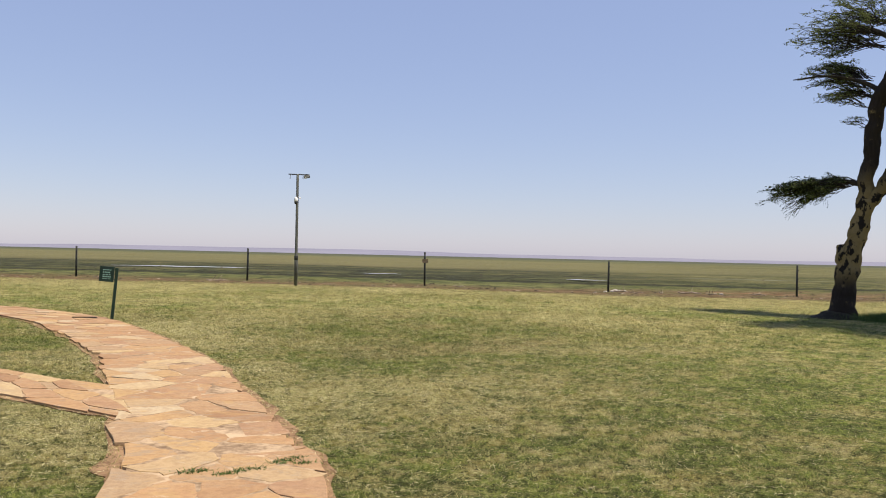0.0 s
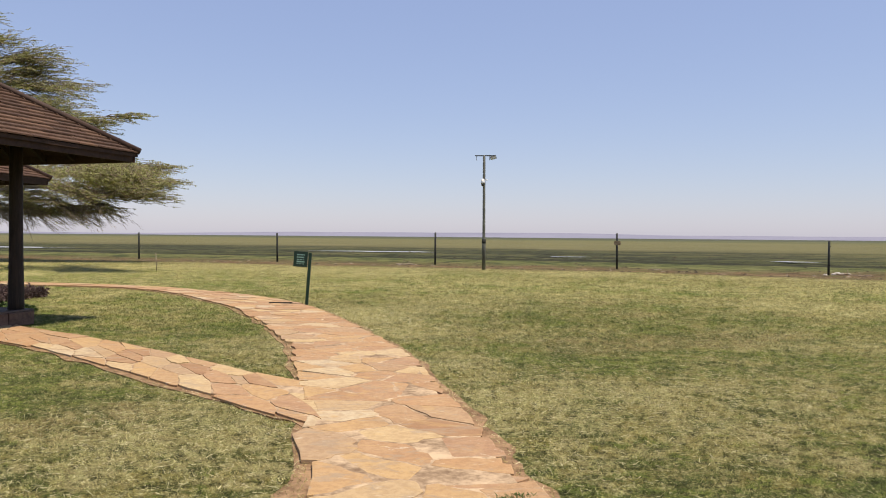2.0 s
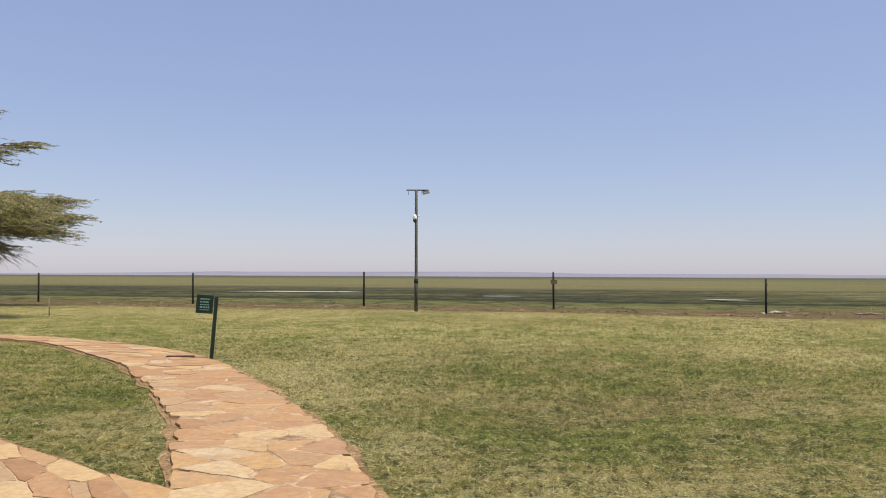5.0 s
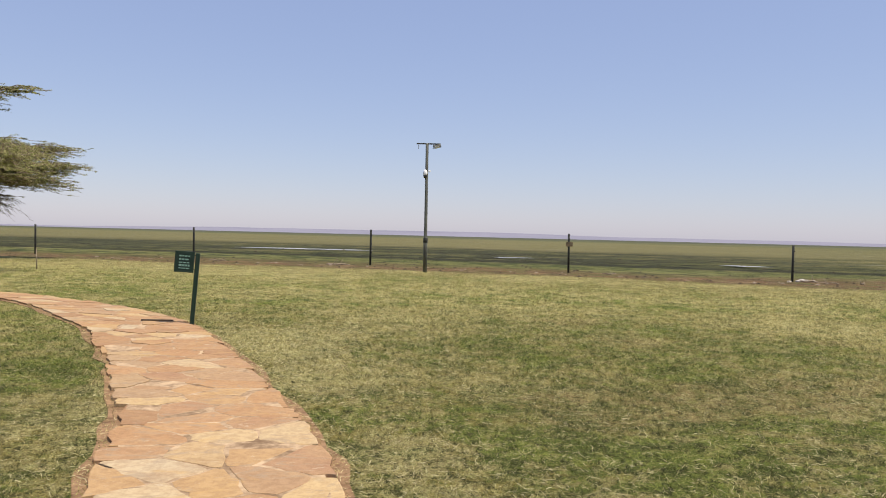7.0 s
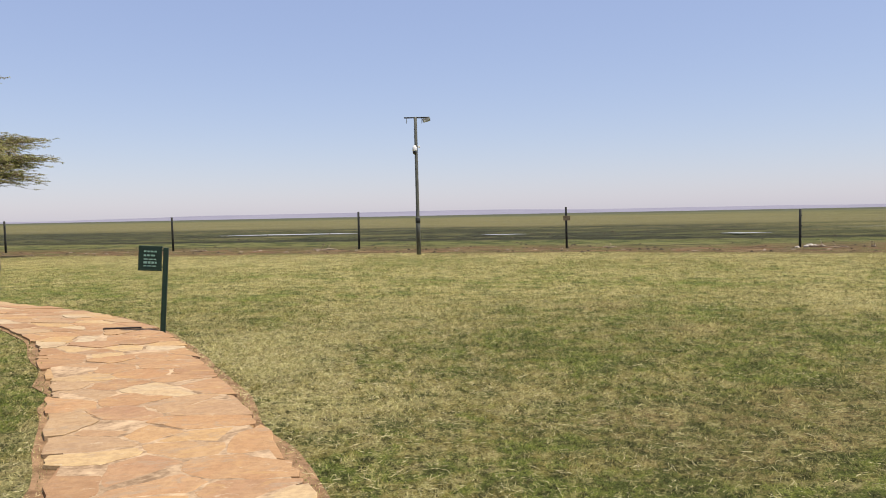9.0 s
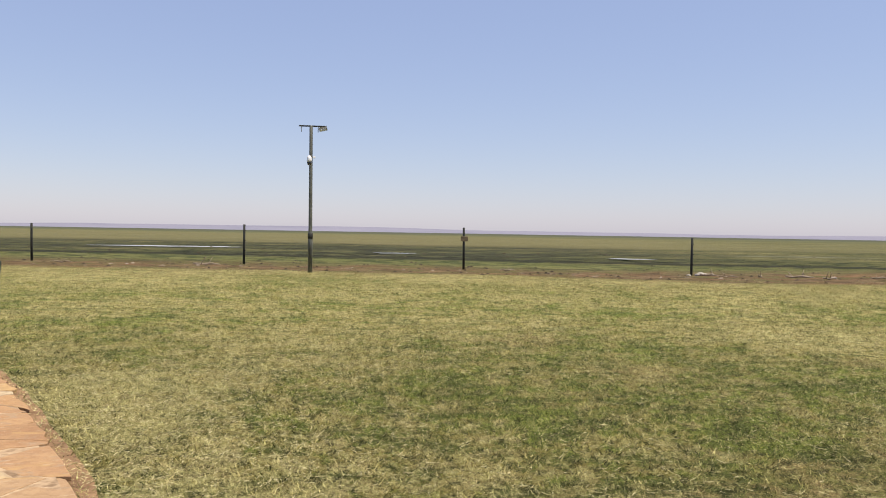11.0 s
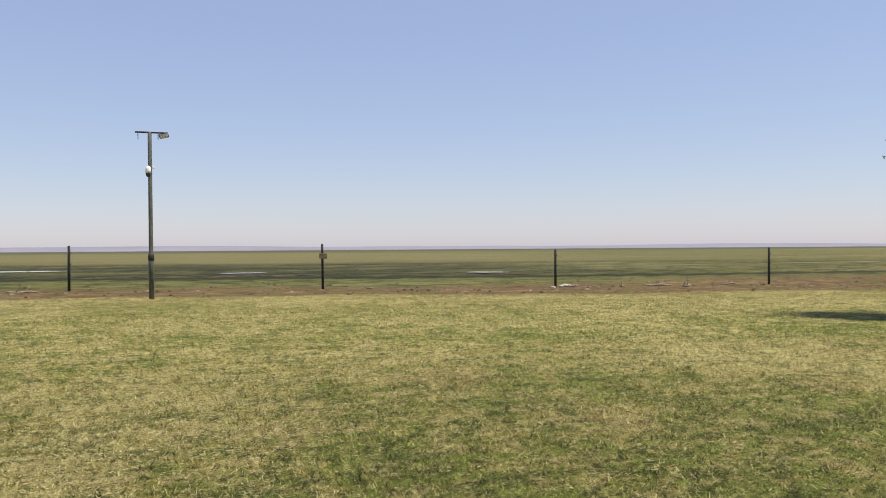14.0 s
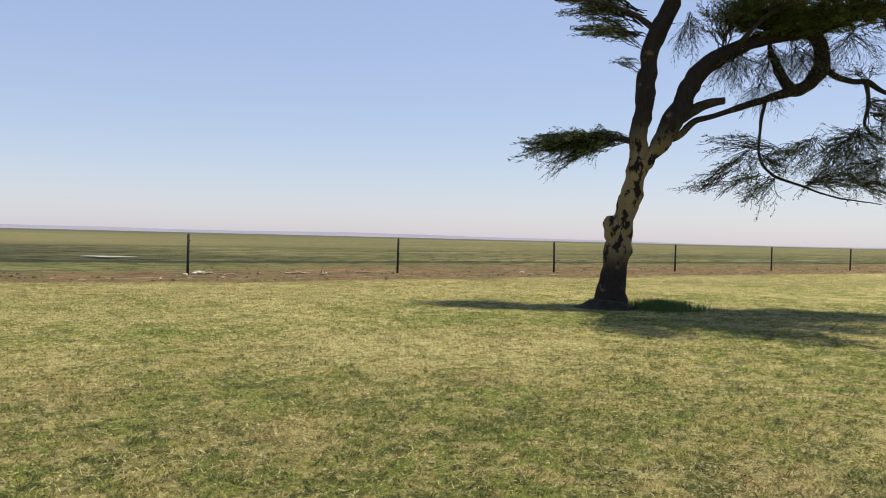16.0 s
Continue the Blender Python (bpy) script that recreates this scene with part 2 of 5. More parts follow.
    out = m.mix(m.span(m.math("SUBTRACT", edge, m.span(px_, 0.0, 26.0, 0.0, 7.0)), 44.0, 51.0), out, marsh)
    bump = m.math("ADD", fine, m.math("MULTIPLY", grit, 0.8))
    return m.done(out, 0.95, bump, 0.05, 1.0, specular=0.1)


def blade_material():
    m = Nodes("grass_blades")
    r = m.island()
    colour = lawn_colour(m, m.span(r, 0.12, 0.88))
    pale = m.span(r, 0.9, 0.98, 0.0, 0.8)
    colour = m.mix(pale, colour, (0.54, 0.485, 0.23))
    m.done(colour, 0.7, specular=0.2)
    tr = m.t.nodes.new("ShaderNodeBsdfTranslucent")
    m.t.links.new(colour, tr.inputs[0])
    mx = m.t.nodes.new("ShaderNodeMixShader")
    mx.inputs[0].default_value = 0.3
    m.t.links.new(m.bsdf.outputs[0], mx.inputs[1])
    m.t.links.new(tr.outputs[0], mx.inputs[2])
    m.t.links.new(mx.outputs[0], m.t.nodes["Material Output"].inputs[0])
    return m.mat


def leaf_material(name, dark, light):
    m = Nodes(name)
    r = m.island()
    colour = m.mix(r, dark, light)
    m.done(colour, 0.6, specular=0.25)
    tr = m.t.nodes.new("ShaderNodeBsdfTranslucent")
    m.t.links.new(m.mix(0.5, colour, light), tr.inputs[0])
    mx = m.t.nodes.new("ShaderNodeMixShader")
    mx.inputs[0].default_value = 0.35
    m.t.links.new(m.bsdf.outputs[0], mx.inputs[1])
    m.t.links.new(tr.outputs[0], mx.inputs[2])
    m.t.links.new(mx.outputs[0], m.t.nodes["Material Output"].inputs[0])
    return m.mat


def flagstone_material():
    m = Nodes("flagstone")
    r = m.each()
    base = m.ramp(r, [(0.0, (0.250, 0.140, 0.076)), (0.2, (0.36, 0.215, 0.110)), (0.36, (0.290, 0.170, 0.100)), (0.5, (0.40, 0.268, 0.125)), (0.62, (0.330, 0.188, 0.096)), (0.74, (0.31, 0.215, 0.130)), (0.86, (0.43, 0.315, 0.165)), (1.0, (0.42, 0.350, 0.240))])
    cloud = m.noise(3.2, 5, 0.65)
    colour = m.mix(m.span(cloud, 0.35, 0.7), base, m.mix(0.45, base, (0.40, 0.275, 0.150)))
    stain = m.span(m.noise(1.1, 4, 0.6), 0.55, 0.75, 0.0, 0.45)
    colour = m.mix(stain, colour, (0.215, 0.118, 0.058))
    pale = m.span(m.noise(2.1, 6, 0.7), 0.62, 0.75, 0.0, 0.6)
    colour = m.mix(pale, colour, (0.43, 0.36, 0.24))
    grain = m.noise(17, 6, 0.7)
    colour = m.mix(m.span(grain, 0.38, 0.6, 0.32, 0.0), colour, (0.175, 0.100, 0.055))
    streak = m.span(m.noise(2.4, 5, 0.7, stretch=(1, 2.2, 1), warp=1.2), 0.54, 0.64, 0.0, 0.65)
    colour = m.mix(streak, colour, (0.27, 0.205, 0.140))
    ochre = m.span(m.noise(1.7, 5, 0.7, stretch=(1, 2.0, 1), warp=1.6), 0.55, 0.68, 0.0, 0.5)
    colour = m.mix(ochre, colour, (0.39, 0.255, 0.108))
    scuff = m.span(m.noise(6.0, 6, 0.75, stretch=(1, 2.4, 1), warp=1.0), 0.60, 0.68, 0.0, 0.65)
    colour = m.mix(scuff, colour, (0.46, 0.385, 0.28))
    bump = m.math("ADD", m.noise(9, 6, 0.65), m.math("MULTIPLY", m.noise(60, 3, 0.6), 0.3))
    return m.done(colour, 0.88, bump, 0.02, 0.6, specular=0.2)


def simple_material(name, a, b, scale=6.0, rough=0.7, stretch=None, depth=0.006, metal=0.0, specular=0.3, strength=0.5):
    m = Nodes(name)
    n = m.noise(scale, 6, 0.65, where=m.obj, stretch=stretch)
    n2 = m.noise(scale * 6, 4, 0.6, where=m.obj, stretch=stretch)
    f = m.span(m.math("ADD", m.math("MULTIPLY", n, 0.65), m.math("MULTIPLY", n2, 0.35)), 0.35, 0.65)
    return m.done(m.mix(f, a, b), rough, n2, depth, strength, metal, specular)


def bark_material():
    m = Nodes("acacia_bark")
    yellow = m.mix(m.noise(2.5, 5, 0.6), (0.150, 0.108, 0.046), (0.30, 0.225, 0.105))
    blot = m.span(m.noise(3.2, 5, 0.66, stretch=(1, 1, 0.55)), 0.52, 0.57)
    colour = m.mix(blot, yellow, (0.018, 0.014, 0.011))
    sep = m.t.nodes.new("ShaderNodeSeparateXYZ")
    m.t.links.new(m.pos, sep.inputs[0])
    # foot and upper limbs: darker bark, with the crown's shade put into its colour
    dark_ends = m.math("ADD", m.span(sep.outputs[2], 1.7, 0.8, 0.0, 1.0), m.span(sep.outputs[2], 3.6, 5.0, 0.0, 1.0), clamp=True)
    dark_ends = m.math("MULTIPLY", dark_ends, m.span(m.noise(1.8, 4, 0.6), 0.25, 0.42), clamp=True)
    colour = m.mix(dark_ends, colour, m.mix(m.noise(14, 4, 0.6, stretch=(1, 1, 0.25)), (0.013, 0.010, 0.008), (0.044, 0.034, 0.026)))
    bump = m.noise(16, 6, 0.7, stretch=(1, 1, 0.3))
    return m.done(colour, 0.9, bump, 0.04, 0.7, specular=0.15)


def shingle_material():
    m = Nodes("shingle")
    r = m.each()
    ri = m.island()
    v = m.math("FRACT", m.math("ADD", r, ri))
    colour = m.ramp(v, [(0.0, (0.040, 0.021, 0.014)), (0.5, (0.068, 0.036, 0.023)), (1.0, (0.105, 0.058, 0.036))])
    colour = m.mix(m.span(m.noise(9, 5, 0.7), 0.4, 0.7, 0.0, 0.6), colour, (0.115, 0.072, 0.050))
    return m.done(colour, 0.85, m.noise(40, 4, 0.6, stretch=(0.3, 1, 1)), 0.008, 0.6, specular=0.2)


MAT_GROUND = ground_material()
MAT_BLADE = blade_material()
MAT_STONE = flagstone_material()
MAT_MORTAR = simple_material("mortar", (0.150, 0.095, 0.054), (0.45, 0.330, 0.208), 3.0, 0.95)
MAT_SOIL = simple_material("bare_soil", (0.120, 0.068, 0.034), (0.29, 0.182, 0.100), 4.0, 0.97, depth=0.02)
MAT_BARK = bark_material()
MAT_TWIG = simple_material("twig_bark", (0.020, 0.016, 0.012), (0.055, 0.044, 0.031), 8.0, 0.9)
MAT_TWIG_PALE = simple_material("pale_twig_bark", (0.130, 0.100, 0.068), (0.29, 0.23, 0.165), 8.0, 0.9)
# acacia leaf twice: backlight and sun put into a darker and a lighter colour
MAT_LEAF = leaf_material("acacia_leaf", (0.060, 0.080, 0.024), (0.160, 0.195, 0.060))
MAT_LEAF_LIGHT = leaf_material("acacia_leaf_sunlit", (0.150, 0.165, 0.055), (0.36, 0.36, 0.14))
MAT_SHINGLE = shingle_material()
MAT_WOOD = simple_material("dark_timber", (0.012, 0.008, 0.006), (0.034, 0.022, 0.017), 3.0, 0.7, stretch=(6, 6, 0.6))
MAT_FASCIA = simple_material("fascia_timber", (0.026, 0.013, 0.009), (0.052, 0.028, 0.019), 3.0, 0.75)
MAT_PLINTH = simple_material("plinth_stone", (0.10, 0.060, 0.045), (0.19, 0.115, 0.080), 3.5, 0.9, depth=0.015)
MAT_FLOOR = simple_material("pavilion_floor", (0.060, 0.044, 0.039), (0.11, 0.080, 0.068), 3.0, 0.6)
MAT_GREEN_PAINT = simple_material("dark_green_paint", (0.006, 0.021, 0.014), (0.011, 0.032, 0.021), 5.0, 0.6, depth=0.002, specular=0.3)
MAT_PANEL = simple_material("sign_panel", (0.004, 0.016, 0.012), (0.008, 0.027, 0.019), 4.0, 0.55, depth=0.001, specular=0.3)
MAT_LETTER = simple_material("sign_lettering", (0.13, 0.26, 0.22), (0.22, 0.36, 0.31), 9.0, 0.6, depth=0.001)
MAT_STEEL = simple_material("weathered_steel", (0.060, 0.062, 0.052), (0.16, 0.165, 0.14), 5.0, 0.55, stretch=(1, 1, 0.3), depth=0.002, metal=0.3)
MAT_POST = simple_material("fence_post_paint", (0.014, 0.015, 0.013), (0.040, 0.042, 0.036), 5.0, 0.6, depth=0.003)
MAT_WHITE = simple_material("white_plastic", (0.66, 0.67, 0.68), (0.80, 0.81, 0.82), 4.0, 0.35, depth=0.001, specular=0.5)
MAT_BLACK = simple_material("smoked_plastic", (0.012, 0.013, 0.015), (0.025, 0.026, 0.03), 4.0, 0.15, depth=0.001, specular=0.6)
MAT_GLASSY = simple_material("lamp_front", (0.30, 0.32, 0.34), (0.45, 0.47, 0.49), 4.0, 0.12, depth=0.001, specular=0.7)
MAT_TAG = simple_material("rusty_tag", (0.11, 0.085, 0.045), (0.22, 0.17, 0.10), 7.0, 0.7, depth=0.002)
MAT_DEAD = simple_material("bleached_wood", (0.15, 0.115, 0.08), (0.32, 0.265, 0.205), 4.0, 0.85, stretch=(1, 1, 1))
MAT_ROCK = simple_material("pale_rock", (0.25, 0.225, 0.19), (0.46, 0.43, 0.38), 3.0, 0.9, depth=0.03)
MAT_CLOD = simple_material("earth_clod", (0.022, 0.017, 0.011), (0.085, 0.066, 0.044), 1.2, 0.95, depth=0.02)
# mound earth, with the tree's shade put into its dark colour
MAT_MOUND = simple_material("shaded_earth", (0.010, 0.009, 0.006), (0.034, 0.030, 0.016), 5.0, 0.97, depth=0.03)
MAT_WATER = simple_material("shallow_water", (0.30, 0.31, 0.32), (0.42, 0.43, 0.44), 0.3, 0.08, depth=0.0005, specular=0.6)
# hills in an even blue-grey, the haze of distance put into the colour
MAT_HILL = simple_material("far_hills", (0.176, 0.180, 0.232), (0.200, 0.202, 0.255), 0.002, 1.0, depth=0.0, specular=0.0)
MAT_PURPLE = leaf_material("purple_foliage", (0.040, 0.024, 0.022), (0.125, 0.085, 0.078))
MAT_SHRUB = leaf_material("shrub_leaf", (0.022, 0.042, 0.014), (0.085, 0.125, 0.036))
MAT_STALK = leaf_material("dry_stalk", (0.40, 0.35, 0.17), (0.74, 0.68, 0.42))
MAT_LUSH = leaf_material("shade_grass", (0.040, 0.075, 0.020), (0.10, 0.16, 0.04))


# ---- mesh helpers ----
def mesh_of(name, verts, faces, material, smooth=False):
    me = bpy.data.meshes.new(name)
    me.from_pydata([tuple(v) for v in verts], [], faces)
    me.materials.append(material)
    if smooth:
        me.polygons.foreach_set("use_smooth", [True] * len(me.polygons))
    me.update()
    return me


def tri_mesh(name, verts, material):
    """A mesh of loose triangles from an array (n, 3, 3)."""
    n = len(verts)
    me = bpy.data.meshes.new(name)
    me.vertices.add(n * 3)
    me.vertices.foreach_set("co", np.ascontiguousarray(verts, dtype=np.float32).ravel())
    me.loops.add(n * 3)
    me.loops.foreach_set("vertex_index", np.arange(n * 3, dtype=np.int32))
    me.polygons.add(n)
    me.polygons.foreach_set("loop_start", np.arange(0, n * 3, 3, dtype=np.int32))
    me.materials.append(material)
    me.update(calc_edges=True)
    me.validate()
    return me


def part(name, bm, material, parent, label=""):
    me = bpy.data.meshes.new(name)
    bm.to_mesh(me)
    bm.free()
    me.materials.append(material)
    ob = new(name, me)
    ob.parent = parent
    if label:
        tagged(ob, label)
    return ob


def empty(name, m):
    ob = new(name)
    ob.matrix_world = m
    return ob


def box(bm, size, m=Matrix(), bevel=0.0):
    """A bevelled box with its centre at m."""
    made = bmesh.ops.create_cube(bm, size=1.0, matrix=m @ Matrix.Diagonal((*size, 1)))
    if bevel:
        edges = list({e for v in made["verts"] for e in v.link_edges})
        bmesh.ops.bevel(bm, geom=edges, offset=bevel, segments=2, affect="EDGES", profile=0.5)
    return bm


def tube(bm, points, radii, sides=8, cap=True):
    """A tapered round limb along points."""
    pts = [Vector(p) for p in points]
    rings = []
    side = None
    for k, p in enumerate(pts):
        along = (pts[min(k + 1, len(pts) - 1)] - pts[max(k - 1, 0)]).normalized()
        if side is None:
            side = along.orthogonal().normalized()
        side = (side - along * side.dot(along)).normalized()
        other = along.cross(side)
        rings.append([bm.verts.new(p + float(radii[k]) * (math.cos(2 * math.pi * j / sides) * side + math.sin(2 * math.pi * j / sides) * other)) for j in range(sides)])
    for a, b in zip(rings, rings[1:]):
        for j in range(sides):
            f = bm.faces.new((a[j], a[(j + 1) % sides], b[(j + 1) % sides], b[j]))
            f.smooth = True
    if cap:
        bm.faces.new(rings[0][::-1])
        bm.faces.new(rings[-1])
    return bm


def smooth_line(points, step):
    """Points, with any number of values each, resampled along a Catmull-Rom curve."""
    p = np.array(points, float)
    p = np.vstack([2 * p[0] - p[1], p, 2 * p[-1] - p[-2]])
    out = []
    for a, b, c, d in zip(p, p[1:], p[2:], p[3:]):
        n = max(2, int(np.linalg.norm((c - b)[:3]) / step))
        for t in np.arange(n) / n:
            out.append(0.5 * (2 * b + (c - a) * t + (2 * a - 5 * b + 4 * c - d) * t**2 + (3 * b - a - 3 * c + d) * t**3))
    out.append(p[-2])
    return np.array(out)


# ---- ground ----
def ground_height(x, y):
    n = ACROSS[0] * x + ACROSS[1] * y
    drop = -0.20 * np.clip((n - 37.0) / 8.0, 0, 1) - 0.10 * np.clip((x - 6.0) / 9.0, 0, 1)
    return drop + np.where((n > 37.5) & (n < 70), 0.05 * np.sin(x * 1.7 + y * 0.6) * np.sin(y * 2.3 - x * 0.4), 0.0)


def build_ground():
    near = np.linspace(-40, 90, 131)
    xs = np.r_[-4400, -2500, -1200, -600, -300, -150, -80, near, 130, 220, 400, 800, 1600, 3000, 4400]
    ys = np.r_[-4400, -2000, -800, -300, -100, -40, np.linspace(-15, 75, 121), 90, 120, 170, 260, 420, 800, 1600, 3000, 4400]
    gx, gy = np.meshgrid(xs, ys)
    gz = ground_height(gx, gy)
    verts = np.stack([gx, gy, gz], -1).reshape(-1, 3)
    w, h = len(xs), len(ys)
    faces = [(j * w + i, j * w + i + 1, (j + 1) * w + i + 1, (j + 1) * w + i) for j in range(h - 1) for i in range(w - 1)]
    ob = new("ground", mesh_of("ground", verts, faces, MAT_GROUND, True))
    tagged(ob, "flat patchy dry lawn running out to a green marshy plain", "ground", kind="structure")


build_ground()


def build_hills():
    """The low ridge that closes the plain, far off."""
    rng = np.random.default_rng(5)
    n, r = 180, 4300.0
    ang = np.linspace(0, 2 * math.pi, n, endpoint=False)
    top = 16 + 7 * np.sin(ang * 3 + 1.0) + 5 * np.sin(ang * 7 + 2) + 2 * np.sin(ang * 19) + rng.normal(0, 0.6, n)
    verts, faces = [], []
    for a, t in zip(ang, top):
        c, s = math.sin(a), math.cos(a)
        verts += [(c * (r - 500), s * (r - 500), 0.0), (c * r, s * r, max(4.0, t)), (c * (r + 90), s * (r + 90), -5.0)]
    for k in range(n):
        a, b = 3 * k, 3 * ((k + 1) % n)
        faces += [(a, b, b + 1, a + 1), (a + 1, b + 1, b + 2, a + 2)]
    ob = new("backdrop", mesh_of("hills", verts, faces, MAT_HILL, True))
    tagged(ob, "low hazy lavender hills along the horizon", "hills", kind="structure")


build_hills()

# ---- paved walk: its two edges, from behind the start to the far bend ----
MAIN_L = [(-0.60, -4.0), (-0.66, 0.0), (-0.74, 3.6), (-0.82, 4.3), (-0.98, 5.1), (-1.17, 5.7), (-1.25, 6.4), (-1.5, 7.2), (-1.72, 8.05), (-2.05, 9.1), (-2.4, 10.2), (-2.78, 11.25), (-3.34, 12.5), (-4.0, 13.8), (-4.67, 15.1), (-5.55, 16.6), (-6.8, 18.2), (-8.2, 19.9), (-10.4, 21.5), (-13.3, 22.2), (-17, 22.5), (-24, 22.7)]
MAIN_R = [(0.85, -4.0), (0.76, 0.0), (0.64, 3.6), (0.60, 4.3), (0.38, 5.1), (0.28, 5.7), (0.12, 6.4), (-0.13, 7.2), (-0.36, 8.15), (-0.66, 9.4), (-1.0, 10.45), (-1.42, 11.5), (-1.9, 12.7), (-2.5, 14.1), (-3.1, 15.4), (-3.85, 16.85), (-4.9, 18.3), (-6.6, 20.0), (-9.4, 21.95), (-12.6, 23.0), (-17, 23.5), (-24, 23.7)]
SIDE_L = [(-1.08, 5.95), (-1.30, 6.22), (-1.8, 6.62), (-2.47, 7.2), (-3.76, 8.24), (-5.03, 9.3), (-6.3, 10.25), (-8.3, 11.35)]
SIDE_R = [(-1.52, 7.85), (-1.78, 7.98), (-2.31, 8.3), (-2.95, 8.85), (-4.3, 9.97), (-5.5, 10.85), (-6.96, 11.85), (-8.15, 12.5)]


class Strip:
    """A paved strip between two edges: (s, w) in metres along and 0 to 1 across."""

    def __init__(self, left, right):
        n = 40 * len(left)

        # pair the two edges knot by knot
        def knotted(points):
            p = np.array(points, float)
            t = np.linspace(0, len(p) - 1, n)
            out = []
            pp = np.vstack([2 * p[0] - p[1], p, 2 * p[-1] - p[-2]])
            for v in t:
                k = min(int(v), len(p) - 2)
                f = v - k
                a, b, c, d = pp[k], pp[k + 1], pp[k + 2], pp[k + 3]
                out.append(0.5 * (2 * b + (c - a) * f + (2 * a - 5 * b + 4 * c - d) * f**2 + (3 * b - a - 3 * c + d) * f**3))
            return np.array(out)
        self.l, self.r = knotted(left), knotted(right)
        mid = (self.l + self.r) / 2
        self.s = np.r_[0, np.cumsum(np.linalg.norm(np.diff(mid, axis=0), axis=1))]
        self.width = np.linalg.norm(self.r - self.l, axis=1)
        self.length = self.s[-1]

    def wide(self, s):
        return float(np.interp(s, self.s, self.width))

    def at(self, s, w):
        """w in 0..1 from the left edge to the right."""
        l = np.array([np.interp(s, self.s, self.l[:, k]) for k in (0, 1)])
        r = np.array([np.interp(s, self.s, self.r[:, k]) for k in (0, 1)])
        return l + (r - l) * w

    def outline(self, out, seed, wave=0.1, step=6):
        rng = np.random.default_rng(seed)
        d = (self.r - self.l) / self.width[:, None]
        k = np.arange(len(d))
        slow = np.linspace(0, len(d), len(d) // 14)
        jl, jr = (np.interp(k, slow, rng.normal(0, wave, len(slow)))[::step] for _ in (0, 1))
        return (self.l - d * out)[::step] - d[::step] * jl[:, None], (self.r + d * out)[::step] + d[::step] * jr[:, None]


MAIN, SIDE = Strip(MAIN_L, MAIN_R), Strip(SIDE_L, SIDE_R)


def near_strip(strip, x, y, margin):
    """Which of the points lie on a strip, or within a margin of its sides."""
    d = (strip.r - strip.l) / strip.width[:, None]
    ring = np.vstack([(strip.l - d * margin)[::8], (strip.r + d * margin)[::-8]])
    inside = np.zeros(len(x), bool)
    for (x0, y0), (x1, y1) in zip(ring, np.roll(ring, -1, axis=0)):
        cross = (y0 > y) != (y1 > y)
        if cross.any():
            inside ^= cross & (x < (x1 - x0) * (y - y0) / (y1 - y0 if y1 != y0 else 1e-9) + x0)
    return inside


def ribbon(name, strip, out, seed, z, thick, material, label, wave=0.1):
    l, r = strip.outline(out, seed, wave)
    n = len(l)
    verts = [(*p, z) for p in l] + [(*p, z) for p in r] + [(*p, z - thick) for p in l] + [(*p, z - thick) for p in r]
    faces = []
    for k in range(n - 1):
        faces.append((k, n + k, n + k + 1, k + 1))
        faces.append((k, k + 1, 2 * n + k + 1, 2 * n + k))
        faces.append((n + k + 1, n + k, 3 * n + k, 3 * n + k + 1))
    faces.append((0, 2 * n, 3 * n, n))
    faces.append((n - 1, 2 * n - 1, 4 * n - 1, 3 * n - 1))
    ob = new(name, mesh_of(name, verts, faces, material))
    return tagged(ob, label, name, kind="structure")


ribbon("soil_margin", MAIN, 0.12, 3, 0.010, 0.05, MAT_SOIL, "strip of bare reddish soil beside the paving", 0.035)
ribbon("soil_margin", SIDE, 0.14, 4, 0.016, 0.05, MAT_SOIL, "strip of bare reddish soil beside the side walk", 0.06)

# ---- sign beside the walk ----
def lettering(bm, width, rows, z0, y):
    """Rows of plain bars in place of small writing."""
    rng = random.Random(4)
    for k, (dz, h) in enumerate(rows):
        x = -width / 2
        while x < width / 2 - 0.02:
            w = min(rng.uniform(0.025, 0.06), width / 2 - x)
            box(bm, (w, 0.003, h), pose(x + w / 2, y, z0 + dz))
            x += w + 0.012


def build_sign():
    sign = empty("path_sign", pose(-3.80, 16.78, 0.0, 0, 4.0, 10.0))
    tagged(sign, "dark green notice panel on a leaning steel post", "sign")
    bm = bmesh.new()
    box(bm, (0.068, 0.055, 1.42), pose(0, 0, 0.49), 0.006)
    part("post", bm, MAT_GREEN_PAINT, sign)
    bm = bmesh.new()
    box(bm, (0.27, 0.03, 0.30), pose(-0.20, -0.012, 1.045), 0.004)
    panel = part("panel", bm, MAT_PANEL, sign)
    for name, size, at in (("frame_top", (0.31, 0.055, 0.024), (-0.20, 0, 1.205)), ("frame_bottom", (0.31, 0.055, 0.024), (-0.20, 0, 0.885)),
                           ("frame_side", (0.024, 0.055, 0.344), (-0.343, 0, 1.045)), ("frame_side", (0.020, 0.055, 0.344), (-0.062, 0, 1.045))):
        bm = bmesh.new()
        box(bm, size, pose(*at), 0.004)
        part(name, bm, MAT_GREEN_PAINT, sign)
    for z in (0.93, 1.16):
        bm = bmesh.new()
        box(bm, (0.03, 0.03, 0.02), pose(-0.043, 0, z), 0.002)
        part("bracket", bm, MAT_GREEN_PAINT, sign)
    bm = bmesh.new()
    lettering(bm, 0.17, [(0.095, 0.022), (0.04, 0.024), (-0.012, 0.016), (-0.058, 0.03), (-0.105, 0.014)], 1.045, 0)
    for v in bm.verts:
        v.co += Vector((-0.20, -0.0295, 0))
    part("lettering", bm, MAT_LETTER, panel, "pale weathered lines of small lettering")


build_sign()


